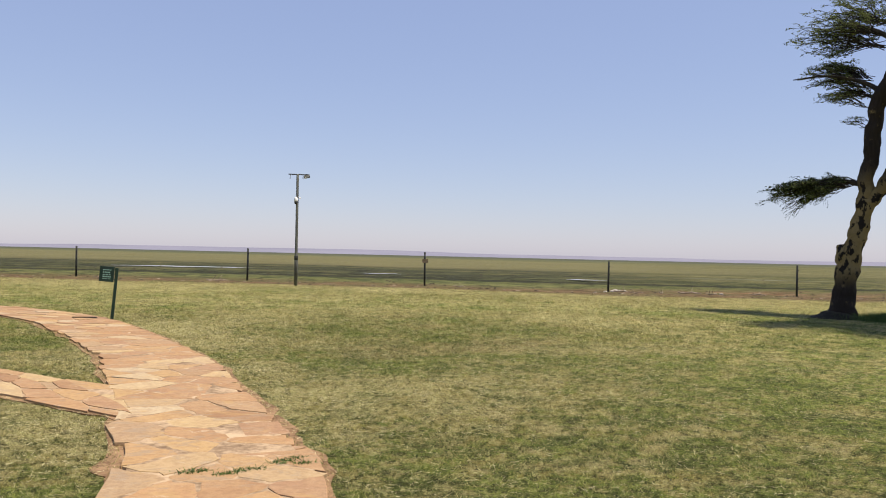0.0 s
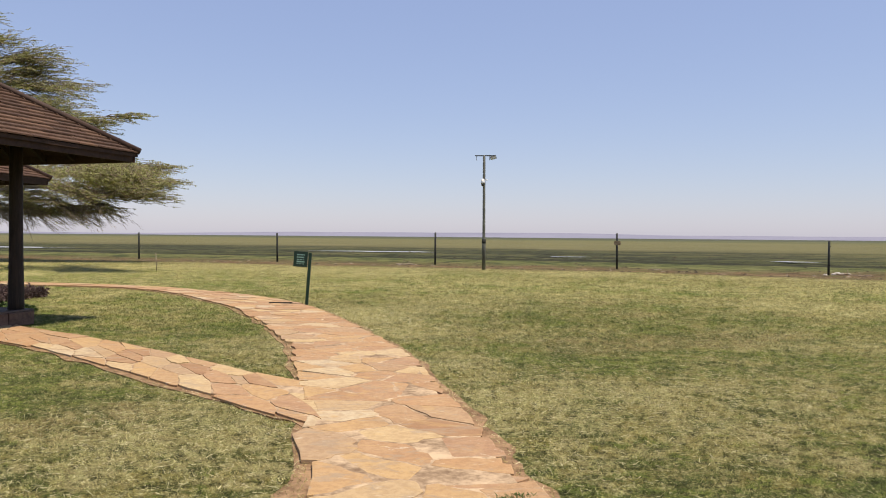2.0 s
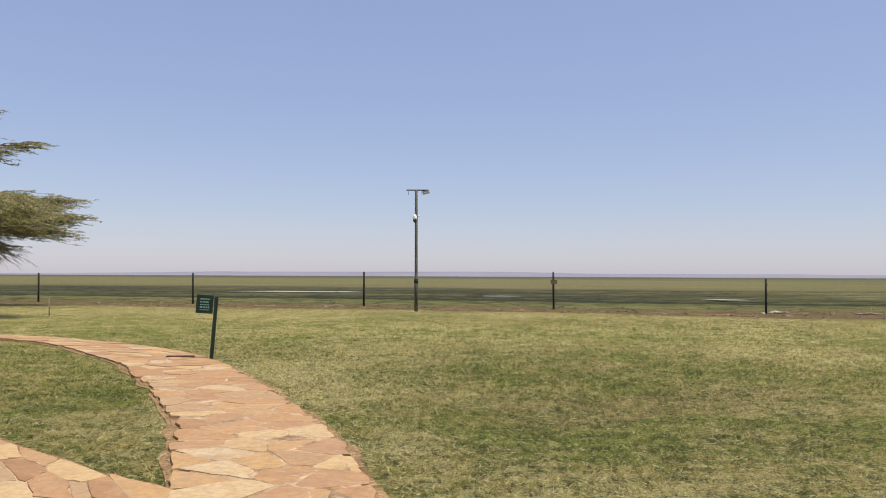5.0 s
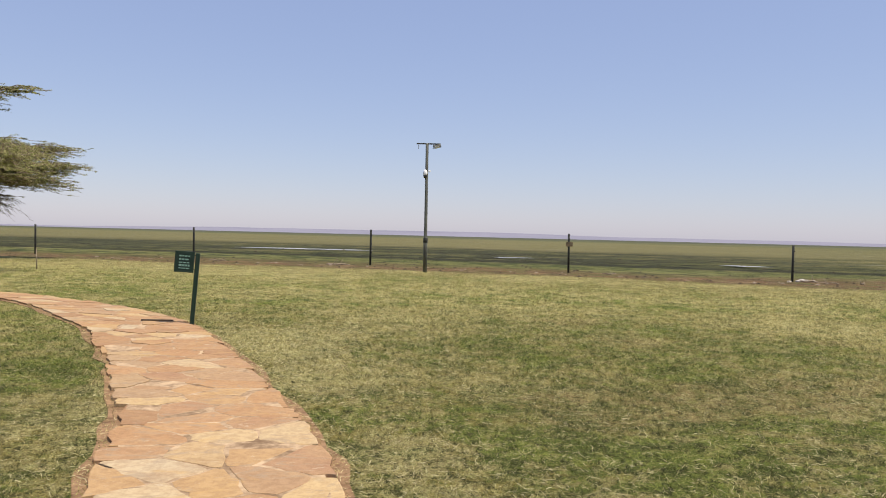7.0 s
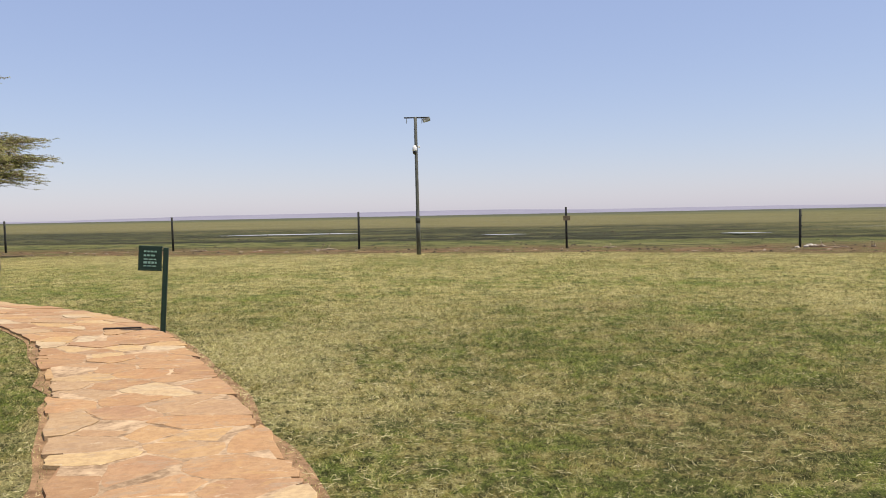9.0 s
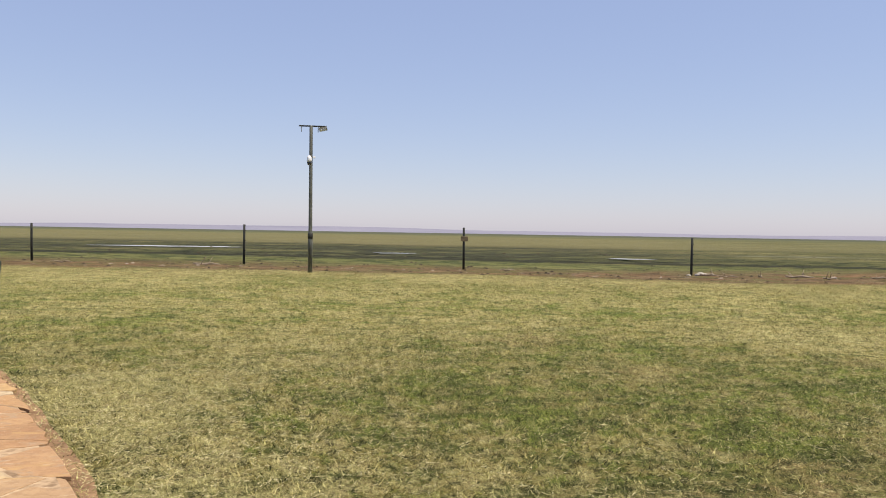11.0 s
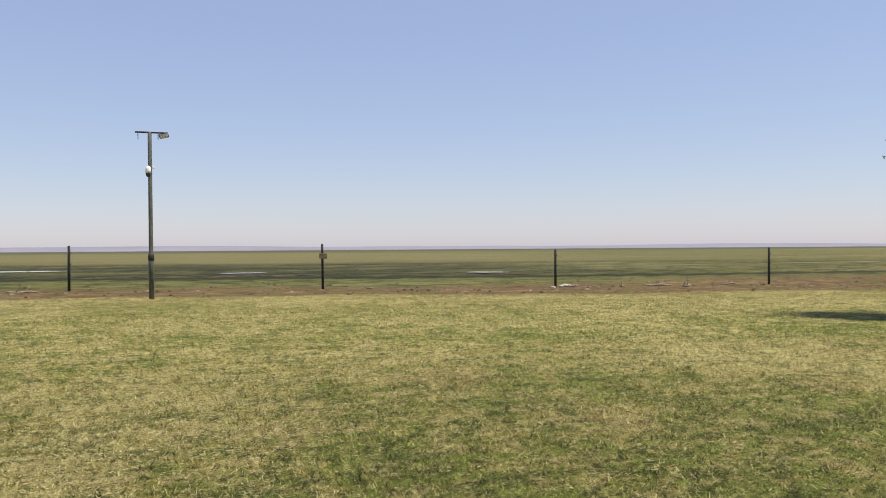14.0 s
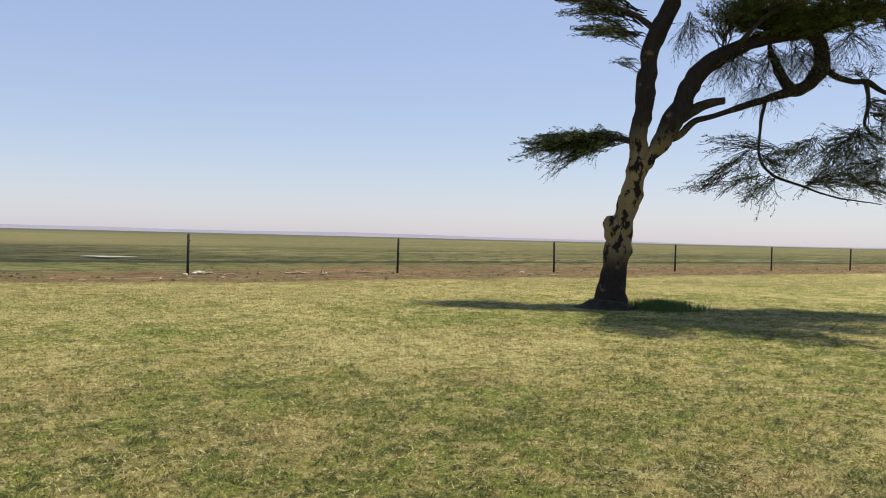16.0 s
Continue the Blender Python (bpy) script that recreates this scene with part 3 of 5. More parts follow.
# ---- lamp and camera pole ----
def ring_solid(bm, profile, sides=20, m=Matrix()):
    """A turned solid from (radius, z) pairs."""
    rings = [[bm.verts.new(m @ Vector((r * math.cos(2 * math.pi * j / sides), r * math.sin(2 * math.pi * j / sides), z))) for j in range(sides)] for r, z in profile]
    for a, b in zip(rings, rings[1:]):
        for j in range(sides):
            f = bm.faces.new((a[j], a[(j + 1) % sides], b[(j + 1) % sides], b[j]))
            f.smooth = True
    bm.faces.new(rings[0][::-1])
    bm.faces.new(rings[-1])
    return bm


def build_pole():
    pole = empty("lamp_pole", pose(0, 37.13, 0.0, 0, -0.3, 0))
    tagged(pole, "tall weathered steel pole with floodlight and dome camera", "lamp pole")
    bm = bmesh.new()
    ring_solid(bm, [(0.085, -0.2), (0.085, 1.32), (0.078, 1.34), (0.07, 1.6), (0.066, 3.0), (0.062, 5.5), (0.05, 5.52)])
    part("shaft", bm, MAT_STEEL, pole)
    bm = bmesh.new()
    ring_solid(bm, [(0.088, 1.27), (0.098, 1.28), (0.098, 1.47), (0.088, 1.48)])
    part("collar", bm, MAT_POST, pole, "dark band round the shaft")
    bm = bmesh.new()
    box(bm, (1.02, 0.06, 0.05), pose(0.06, 0, 5.50), 0.006)
    part("crossbar", bm, MAT_POST, pole)
    for x in (-0.36, 0.26):
        bm = bmesh.new()
        box(bm, (0.025, 0.025, 0.22), pose(x, -0.02, 5.38), 0.003)
        part("hanger", bm, MAT_STEEL, pole)
    bm = bmesh.new()
    box(bm, (0.30, 0.22, 0.10), pose(0.44, -0.06, 5.40, 28, -14, 0), 0.018)
    lamp = part("floodlight", bm, MAT_STEEL, pole)
    bm = bmesh.new()
    box(bm, (0.26, 0.012, 0.085), pose(0.44, -0.178, 5.34, 28, -14, 0), 0.004)
    part("lamp_glass", bm, MAT_GLASSY, lamp, "pale glass front")
    bm = bmesh.new()
    box(bm, (0.14, 0.05, 0.05), pose(-0.02, -0.10, 4.36), 0.008)
    part("camera_arm", bm, MAT_STEEL, pole)
    bm = bmesh.new()
    ring_solid(bm, [(0.025, 4.38), (0.06, 4.36), (0.085, 4.29), (0.092, 4.21), (0.088, 4.15)], 20, Matrix.Translation((-0.06, -0.17, 0)))
    dome = part("camera_housing", bm, MAT_WHITE, pole, "white domed camera housing")
    bm = bmesh.new()
    ring_solid(bm, [(0.084, 4.15), (0.082, 4.10), (0.066, 4.05), (0.04, 4.02), (0.01, 4.01)], 20, Matrix.Translation((-0.06, -0.17, 0)))
    part("camera_dome", bm, MAT_BLACK, dome, "smoked lower dome")
    bm = bmesh.new()
    box(bm, (0.09, 0.06, 0.07), pose(0.12, -0.05, 4.33), 0.01)
    part("junction_box", bm, MAT_WHITE, pole)


build_pole()


# ---- fence posts ----
FENCE_AT, FENCE_STEP, FENCE_STEP_ON = (18.4, 42.25), (10.75, -2.76), (10.41, -3.07)
FENCE_LIFT = {0: -0.16, 1: -0.16, 2: -0.12, 3: -0.02, 4: 0.0, 5: -0.32, 6: -0.30, 7: -0.30}


def build_fence():
    post = empty("fence_post", Matrix())
    tagged(post, "slim dark fence post standing on trampled earth", "fence post", "posts along the fence line")
    bm = bmesh.new()
    ring_solid(bm, [(0.062, -0.45), (0.06, 1.0), (0.056, 1.84), (0.04, 1.86)], 10)
    part("stake", bm, MAT_POST, post)
    for z in (0.55, 1.05, 1.55):
        bm = bmesh.new()
        box(bm, (0.035, 0.05, 0.05), pose(0.0, -0.07, z), 0.006)
        part("insulator", bm, MAT_BLACK, post)
    rng = random.Random(9)
    posts = {}
    for i in range(-1, 13):
        k = i - 5
        step = FENCE_STEP_ON if k > 0 else FENCE_STEP
        m = pose(FENCE_AT[0] + k * step[0], FENCE_AT[1] + k * step[1], FENCE_LIFT.get(i, -0.28), rng.uniform(-0.8, 0.8), rng.uniform(-0.8, 0.8), rng.uniform(0, 60))
        if i == -1:
            post.matrix_world = m
            posts[i] = post
        else:
            posts[i] = copy_thing(post, m)
    bm = bmesh.new()
    box(bm, (0.36, 0.02, 0.24), Matrix.Rotation(-0.25, 4, "Z"), 0.006)
    plate = new("warning_plate", bpy.data.meshes.new("warning_plate"))
    bm.to_mesh(plate.data)
    bm.free()
    plate.data.materials.append(MAT_TAG)
    plate.parent = posts[4]
    place = Matrix.Translation((FENCE_AT[0] - FENCE_STEP[0], FENCE_AT[1] - FENCE_STEP[1] - 0.085, 1.30))
    plate.matrix_basis = posts[4].matrix_basis.inverted() @ place
    tagged(posts[4], "slim dark fence post carrying a small rusty plate")
    tagged(posts[5], "slim dark fence post with pale stones at its foot")


build_fence()


# ---- pavilions ----
def frame_of(corner, along_x):
    x = Vector((*along_x, 0)).normalized()
    y = Vector((-x.y, x.x, 0))
    return Matrix(((x.x, y.x, 0, corner[0]), (x.y, y.y, 0, corner[1]), (0, 0, 1, 0), (0, 0, 0, 1)))


EAVE, PITCH = 3.05, 0.63


def slope_board(bm, x0, x1, y0, y1, y2, y3, z0, z1, thick):
    """A sloping board: lower edge x0 (y0 to y1), upper edge x1 (y2 to y3)."""
    pts = [(x0, y0, z0), (x0, y1, z0), (x1, y3, z1), (x1, y2, z1)]
    low = [bm.verts.new((x, y, z - thick)) for x, y, z in pts]
    top = [bm.verts.new(p) for p in pts]
    bm.faces.new(top)
    bm.faces.new(low[::-1])
    for k in range(4):
        bm.faces.new((low[k], low[(k + 1) % 4], top[(k + 1) % 4], top[k]))


def turned(a, b, side):
    """The pose that lays the slope over the x = 0 eave onto another side, and that eave's length."""
    return [(Matrix(), b, a), (pose(a, 0, 0, 0, 0, 90), a, b), (pose(a, b, 0, 0, 0, 180), b, a), (pose(0, b, 0, 0, 0, -90), a, b)][side]


def build_pavilion(m, a, b, inset, columns, label, tier):
    house = empty("pavilion", m)
    tagged(house, label, "pavilion")
    rng = random.Random(int(a * 10))
    rise = lambda d: EAVE + PITCH * d
    bm = bmesh.new()
    for side in range(4):
        t, length, _ = turned(a, b, side)
        sub = bmesh.new()
        slope_board(sub, 0.0, inset, 0.0, length, inset, length - inset, rise(0) - 0.03, rise(inset) - 0.03, 0.06)
        sub.transform(t)
        me = bpy.data.meshes.new("tmp")
        sub.to_mesh(me)
        bm.from_mesh(me)
        bpy.data.meshes.remove(me)
        sub.free()
    roof = part("roof", bm, MAT_FASCIA, house, "dark brown shingled hip roof")
    # shingles of the seen slope one by one, those of the others joined
    unit = bmesh.new()
    slope_board(unit, -0.03, 0.15, -0.5, 0.5, -0.5, 0.5, 0.030, PITCH * 0.15 + 0.004, 0.022)
    shingle = bpy.data.meshes.new("shingle")
    unit.to_mesh(shingle)
    unit.free()
    shingle.materials.append(MAT_SHINGLE)
    step = 0.119
    rows = int(inset / step)
    rest = bmesh.new()
    for r in range(rows):
        x = r * step
        for side in range(4):
            t, length, _ = turned(a, b, side)
            y, end = x + 0.03, length - x - 0.03
            while y < end - 0.05:
                w = min(rng.uniform(0.30, 0.62), end - y)
                if side == 0:
                    ob = new("shingle", shingle)
                    ob.parent = roof
                    ob.location = (x + rng.uniform(-0.008, 0.008), y + w / 2, EAVE - 0.03 + PITCH * x + rng.uniform(0, 0.006))
                    ob.scale = (1, w - 0.008, 1)
                else:
                    sub = bmesh.new()
                    slope_board(sub, x - 0.03, x + 0.15, y, y + w - 0.008, y, y + w - 0.008, rise(x) - 0.002, rise(x + 0.15) - 0.028, 0.022)
                    sub.transform(t)
                    me = bpy.data.meshes.new("tmp")
                    sub.to_mesh(me)
                    rest.from_mesh(me)
                    bpy.data.meshes.remove(me)
                    sub.free()
                y += w
    others = part("shingles", rest, MAT_SHINGLE, roof)
    tagged(others, kind="stuff")
    corners = [((0, 0), (1, 1)), ((a, 0), (-1, 1)), ((a, b), (-1, -1)), ((0, b), (1, -1))]
    for (cx, cy), (dx, dy) in corners:
        bm = bmesh.new()
        p0, p1 = Vector((cx - dx * 0.03, cy - dy * 0.03, EAVE + 0.01)), Vector((cx + dx * inset, cy + dy * inset, rise(inset) + 0.03))
        tube(bm, [p0, p0.lerp(p1, 0.5), p1], [0.06, 0.055, 0.055], 6)
        part("hip_cap", bm, MAT_FASCIA, roof)
    for side in range(4):
        t, length, _ = turned(a, b, side)
        bm = bmesh.new()
        box(bm, (0.035, length - 0.04, 0.15), t @ pose(0.06, length / 2, EAVE - 0.115), 0.004)
        part("fascia", bm, MAT_FASCIA, roof)
        n = int(length / 0.62)
        for k in range(1, n):
            y = k * length / n
            reach = min(inset, y, length - y)
            if reach < 0.5:
                continue
            bm = bmesh.new()
            slope_board(bm, 0.09, reach, y - 0.03, y + 0.03, y - 0.03, y + 0.03, rise(0.09) - 0.095, rise(reach) - 0.095, 0.11)
            bm.transform(t)
            part("rafter", bm, MAT_WOOD, roof)
    if tier:
        # the steeper upper roof
        low, top = inset - 0.02, min(a, b) / 2 - 0.1
        z0, z1 = rise(inset) + 0.0, rise(inset) + 1.05 * (top - low)
        bm = bmesh.new()
        for side in range(4):
            t, length, _ = turned(a, b, side)
            sub = bmesh.new()
            n = 12
            for k in range(n):
                f0, f1 = k / n, (k + 1) / n
                x0, x1 = low + (top - low) * f0, low + (top - low) * f1
                zz0, zz1 = z0 + (z1 - z0) * f0, z0 + (z1 - z0) * f1
                slope_board(sub, x0 - 0.03, x1, x0, length - x0, x1, length - x1, zz0 - 0.01, zz1 - 0.03, 0.03)
            sub.transform(t)
            me = bpy.data.meshes.new("tmp")
            sub.to_mesh(me)
            bm.from_mesh(me)
            bpy.data.meshes.remove(me)
            sub.free()
        part("upper_roof", bm, MAT_SHINGLE, house)
    for x, y in columns:
        bm = bmesh.new()
        top = rise(min(x, y, a - x, b - y)) - 0.2
        ring_solid(bm, [(0.13, 0.22), (0.128, 0.4), (0.112, 1.2), (0.108, 2.0), (0.105, top)], 16, Matrix.Translation((x, y, 0)))
        part("column", bm, MAT_WOOD, house, "dark round timber column")
    xs, ys = sorted({c[0] for c in columns}), sorted({c[1] for c in columns})
    for y in (ys[0], ys[-1]):
        bm = bmesh.new()
        box(bm, (xs[-1] - xs[0] + 0.5, 0.12, 0.2), pose((xs[0] + xs[-1]) / 2, y, EAVE + PITCH * 0.9 - 0.36), 0.008)
        part("beam", bm, MAT_WOOD, house)
    for x in (xs[0], xs[-1]):
        bm = bmesh.new()
        box(bm, (0.12, ys[-1] - ys[0] + 0.5, 0.2), pose(x, (ys[0] + ys[-1]) / 2, EAVE + PITCH * 0.9 - 0.355), 0.008)
        part("beam", bm, MAT_WOOD, house)
    # plinth, faced with stones
    px0, py0, px1, py1 = xs[0] - 0.18, ys[0] - 0.2, xs[-1] + 0.3, ys[-1] + 0.3
    bm = bmesh.new()
    box(bm, (px1 - px0 - 0.06, py1 - py0 - 0.06, 0.26), pose((px0 + px1) / 2, (py0 + py1) / 2, 0.10), 0.004)
    plinth = part("plinth", bm, MAT_MORTAR, house)
    bm = bmesh.new()
    box(bm, (px1 - px0 + 0.02, py1 - py0 + 0.02, 0.035), pose((px0 + px1) / 2, (py0 + py1) / 2, 0.2495), 0.008)
    part("floor_slab", bm, MAT_FLOOR, house, "smooth dusky brown floor slab")
    for x0, y0, x1, y1 in ((px0, py0, px0, py1), (px0, py0, px1, py0)):
        d = Vector((x1 - x0, y1 - y0, 0))
        far, s = d.length, 0.02
        d.normalize()
        while s < far - 0.1:
            w = min(rng.uniform(0.3, 0.6), far - s)
            bm = bmesh.new()
            c = Vector((x0, y0, 0)) + d * (s + w / 2)
            box(bm, (w - 0.015, 0.07, 0.225), Matrix.Translation((c.x, c.y, 0.115)) @ Matrix.Rotation(math.atan2(d.y, d.x), 4, "Z") @ pose(0, rng.uniform(-0.008, 0.008), 0), 0.012)
            part("stone", bm, MAT_PLINTH, plinth)
            s += w
    return house


P1 = frame_of((-6.08, 13.41), (-0.972, 0.235))
build_pavilion(P1, 8.0, 8.0, 2.15, [(1.57, 1.15), (6.4, 1.15), (1.57, 6.8), (6.4, 6.8)], "open timber pavilion with a brown shingled hip roof", True)
P2 = frame_of((-11.5, 19.85), (-1.0, 0.03))
build_pavilion(P2, 5.0, 5.0, 2.3, [(1.18, 1.12), (3.9, 1.12), (1.18, 3.9), (3.9, 3.9)], "smaller timber pavilion under a brown shingled roof", False)


# ---- trees ----
class Crown:
    """Collects twigs and leaves of one tree."""

    def __init__(self, seed, share):
        self.rng = np.random.default_rng(seed)
        self.share = share
        self.twigs, self.leaves = [], []

    def twig(self, a, b, r, sag, n=6):
        """A thin bent twig; returns its points."""
        rng = self.rng
        t = np.linspace(0, 1, n)[:, None]
        wild = rng.normal(0, 0.045, (n, 3)) * np.linalg.norm(b - a) * np.sin(np.pi * t)
        pts = a + (b - a) * t + wild
        pts[:, 2] += sag * np.sin(np.pi * t[:, 0])
        side = np.cross(b - a, (0, 0, 1.0))
        side /= np.linalg.norm(side) + 1e-9
        up = np.cross(side, b - a)
        up /= np.linalg.norm(up) + 1e-9
        rad = r * (1 - 0.8 * t)
        ring = [pts + rad * (math.cos(k * 2.0944) * side + math.sin(k * 2.0944) * up) for k in range(3)]
        for k in range(3):
            p, q = ring[k], ring[(k + 1) % 3]
            self.twigs.append(np.stack([p[:-1], q[:-1], q[1:]], 1))
            self.twigs.append(np.stack([p[:-1], q[1:], p[1:]], 1))
        return pts

    def leafy(self, pts, count, size, spread, slim=1.0):
        """Small narrow leaves round a twig."""
        rng = self.rng
        if count <= 0:
            return
        t = rng.uniform(0.12, 1.03, count) * (len(pts) - 1)
        k = np.clip(t.astype(int), 0, len(pts) - 2)
        f = (t - k)[:, None]
        c = pts[k] * (1 - f) + pts[k + 1] * f + rng.normal(0, spread, (count, 3)) * (1, 1, 0.55)
        along = pts[-1] - pts[0]
        along /= np.linalg.norm(along) + 1e-9
        d = along * 0.7 + rng.normal(0, 0.75, (count, 3)) * (1, 1, 0.5)
        d /= np.linalg.norm(d, axis=1)[:, None]
        w = np.cross(d, rng.normal(0, 1, (count, 3)) * 0.6 + (0, 0, 1))
        w /= np.linalg.norm(w, axis=1)[:, None] + 1e-9
        s = size * rng.uniform(0.6, 1.35, (count, 1))
        self.leaves.append(np.stack([c - d * s * 0.5 - w * s * 0.16 * slim, c - d * s * 0.35 + w * s * 0.2 * slim, c + d * s * 0.6], 1))

    def clump(self, root, centre, wide, high, twigs, leaves, size, sweep=(0, 0, 0), thick=0.022, droop=0.0, align=0.18, spread=0.45, slim=1.0):
        rng = self.rng
        thick = thick * 1.3
        root, centre, sweep = np.array(root, float), np.array(centre, float), np.array(sweep, float)
        along = centre - root
        along /= np.linalg.norm(along) + 1e-9
        for _ in range(max(4, int(twigs * self.share))):
            v = rng.normal(0, 1, 3) + along * 0.7
            v /= np.linalg.norm(v)
            v *= rng.uniform(0.25, 1.0) ** 0.5
            tip = centre + v * (wide, wide, high) + sweep * rng.uniform(0, 1)
            start = root + (centre - root) * rng.uniform(0.0, 0.75) + rng.normal(0, 0.05, 3)
            tip[2] -= droop * rng.uniform(0, 1) * np.linalg.norm(v)
            pts = self.twig(start, tip, thick * rng.uniform(0.6, 1.2), rng.uniform(0.0, 0.16))
            self.fan(pts, (0.20 + 0.30 * min(wide, 1.6)), thick * 0.5, sweep * align, int(leaves), size, spread, slim, droop)

    def fan(self, pts, reach, thick, pull, leaves, size, spread, slim, droop):
        """Side twigs to both sides of a twig, in one nearly level layer, each lined with leaves."""
        rng = self.rng
        main = pts[-1] - pts[0]
        main /= np.linalg.norm(main) + 1e-9
        up = np.array((0, 0, 1.0)) + rng.normal(0, 0.28, 3)
        side = np.cross(main, up)
        side /= np.linalg.norm(side) + 1e-9
        n = int(rng.integers(6, 10))
        hand = 1.0 if rng.random() < 0.5 else -1.0
        for k in range(n):
            f = 0.22 + 0.78 * (k + rng.uniform(0, 0.8)) / n
            at = f * (len(pts) - 1)
            j = min(int(at), len(pts) - 2)
            s = pts[j] + (pts[j + 1] - pts[j]) * (at - j)
            hand = -hand
            out = main * rng.uniform(0.55, 1.0) + side * hand * rng.uniform(0.35, 0.75) + rng.normal(0, 0.10, 3) + pull * 0.5
            out *= reach * (1.25 - 0.75 * f) * rng.uniform(0.6, 1.25) / (np.linalg.norm(out) + 1e-9)
            out[2] -= droop * 0.12
            q = self.twig(s, s + out, thick, rng.uniform(-0.03, 0.04), 4)
            self.leafy(q, int(leaves * rng.uniform(0.4, 1.4)), size, size * spread, slim)

    def build(self, tree, leaf_mat, twig_mat):
        me = tri_mesh("twig_mass", np.concatenate(self.twigs), twig_mat)
        ob = new("twig_mass", me)
        ob.parent = tree
        ob.matrix_parent_inverse = tree.matrix_world.inverted()
        tagged(ob, kind="stuff")
        me = tri_mesh("crown", np.concatenate(self.leaves), leaf_mat)
        ob = new("crown", me)
        ob.parent = tree
        ob.matrix_parent_inverse = tree.matrix_world.inverted()
        tagged(ob, kind="stuff")


def limb(tree, name, rows, material, sides=12, bumps=0.06, step=0.16):
    """A gnarled limb from rows of x, y, z, radius."""
    line = smooth_line(rows, step)
    bm = bmesh.new()
    swell = [1 + 0.13 * noise.noise(Vector(r[:3]) * 2.7) + 0.08 * noise.noise(Vector(r[:3]) * 7.0) for r in line]
    tube(bm, [r[:3] for r in line], [max(0.006, r[3] * w) for r, w in zip(line, swell)], sides)
    for v in bm.verts:
        k = noise.noise(v.co * 2.3) + 0.5 * noise.noise(v.co * 6.1)
        v.co += Vector((noise.noise(v.co * 3.1), noise.noise(v.co * 3.3 + Vector((7, 1, 3))), 0.3 * k)) * bumps
    ob = part(name, bm, material, tree)
    ob.matrix_parent_inverse = tree.matrix_world.inverted()
    return ob


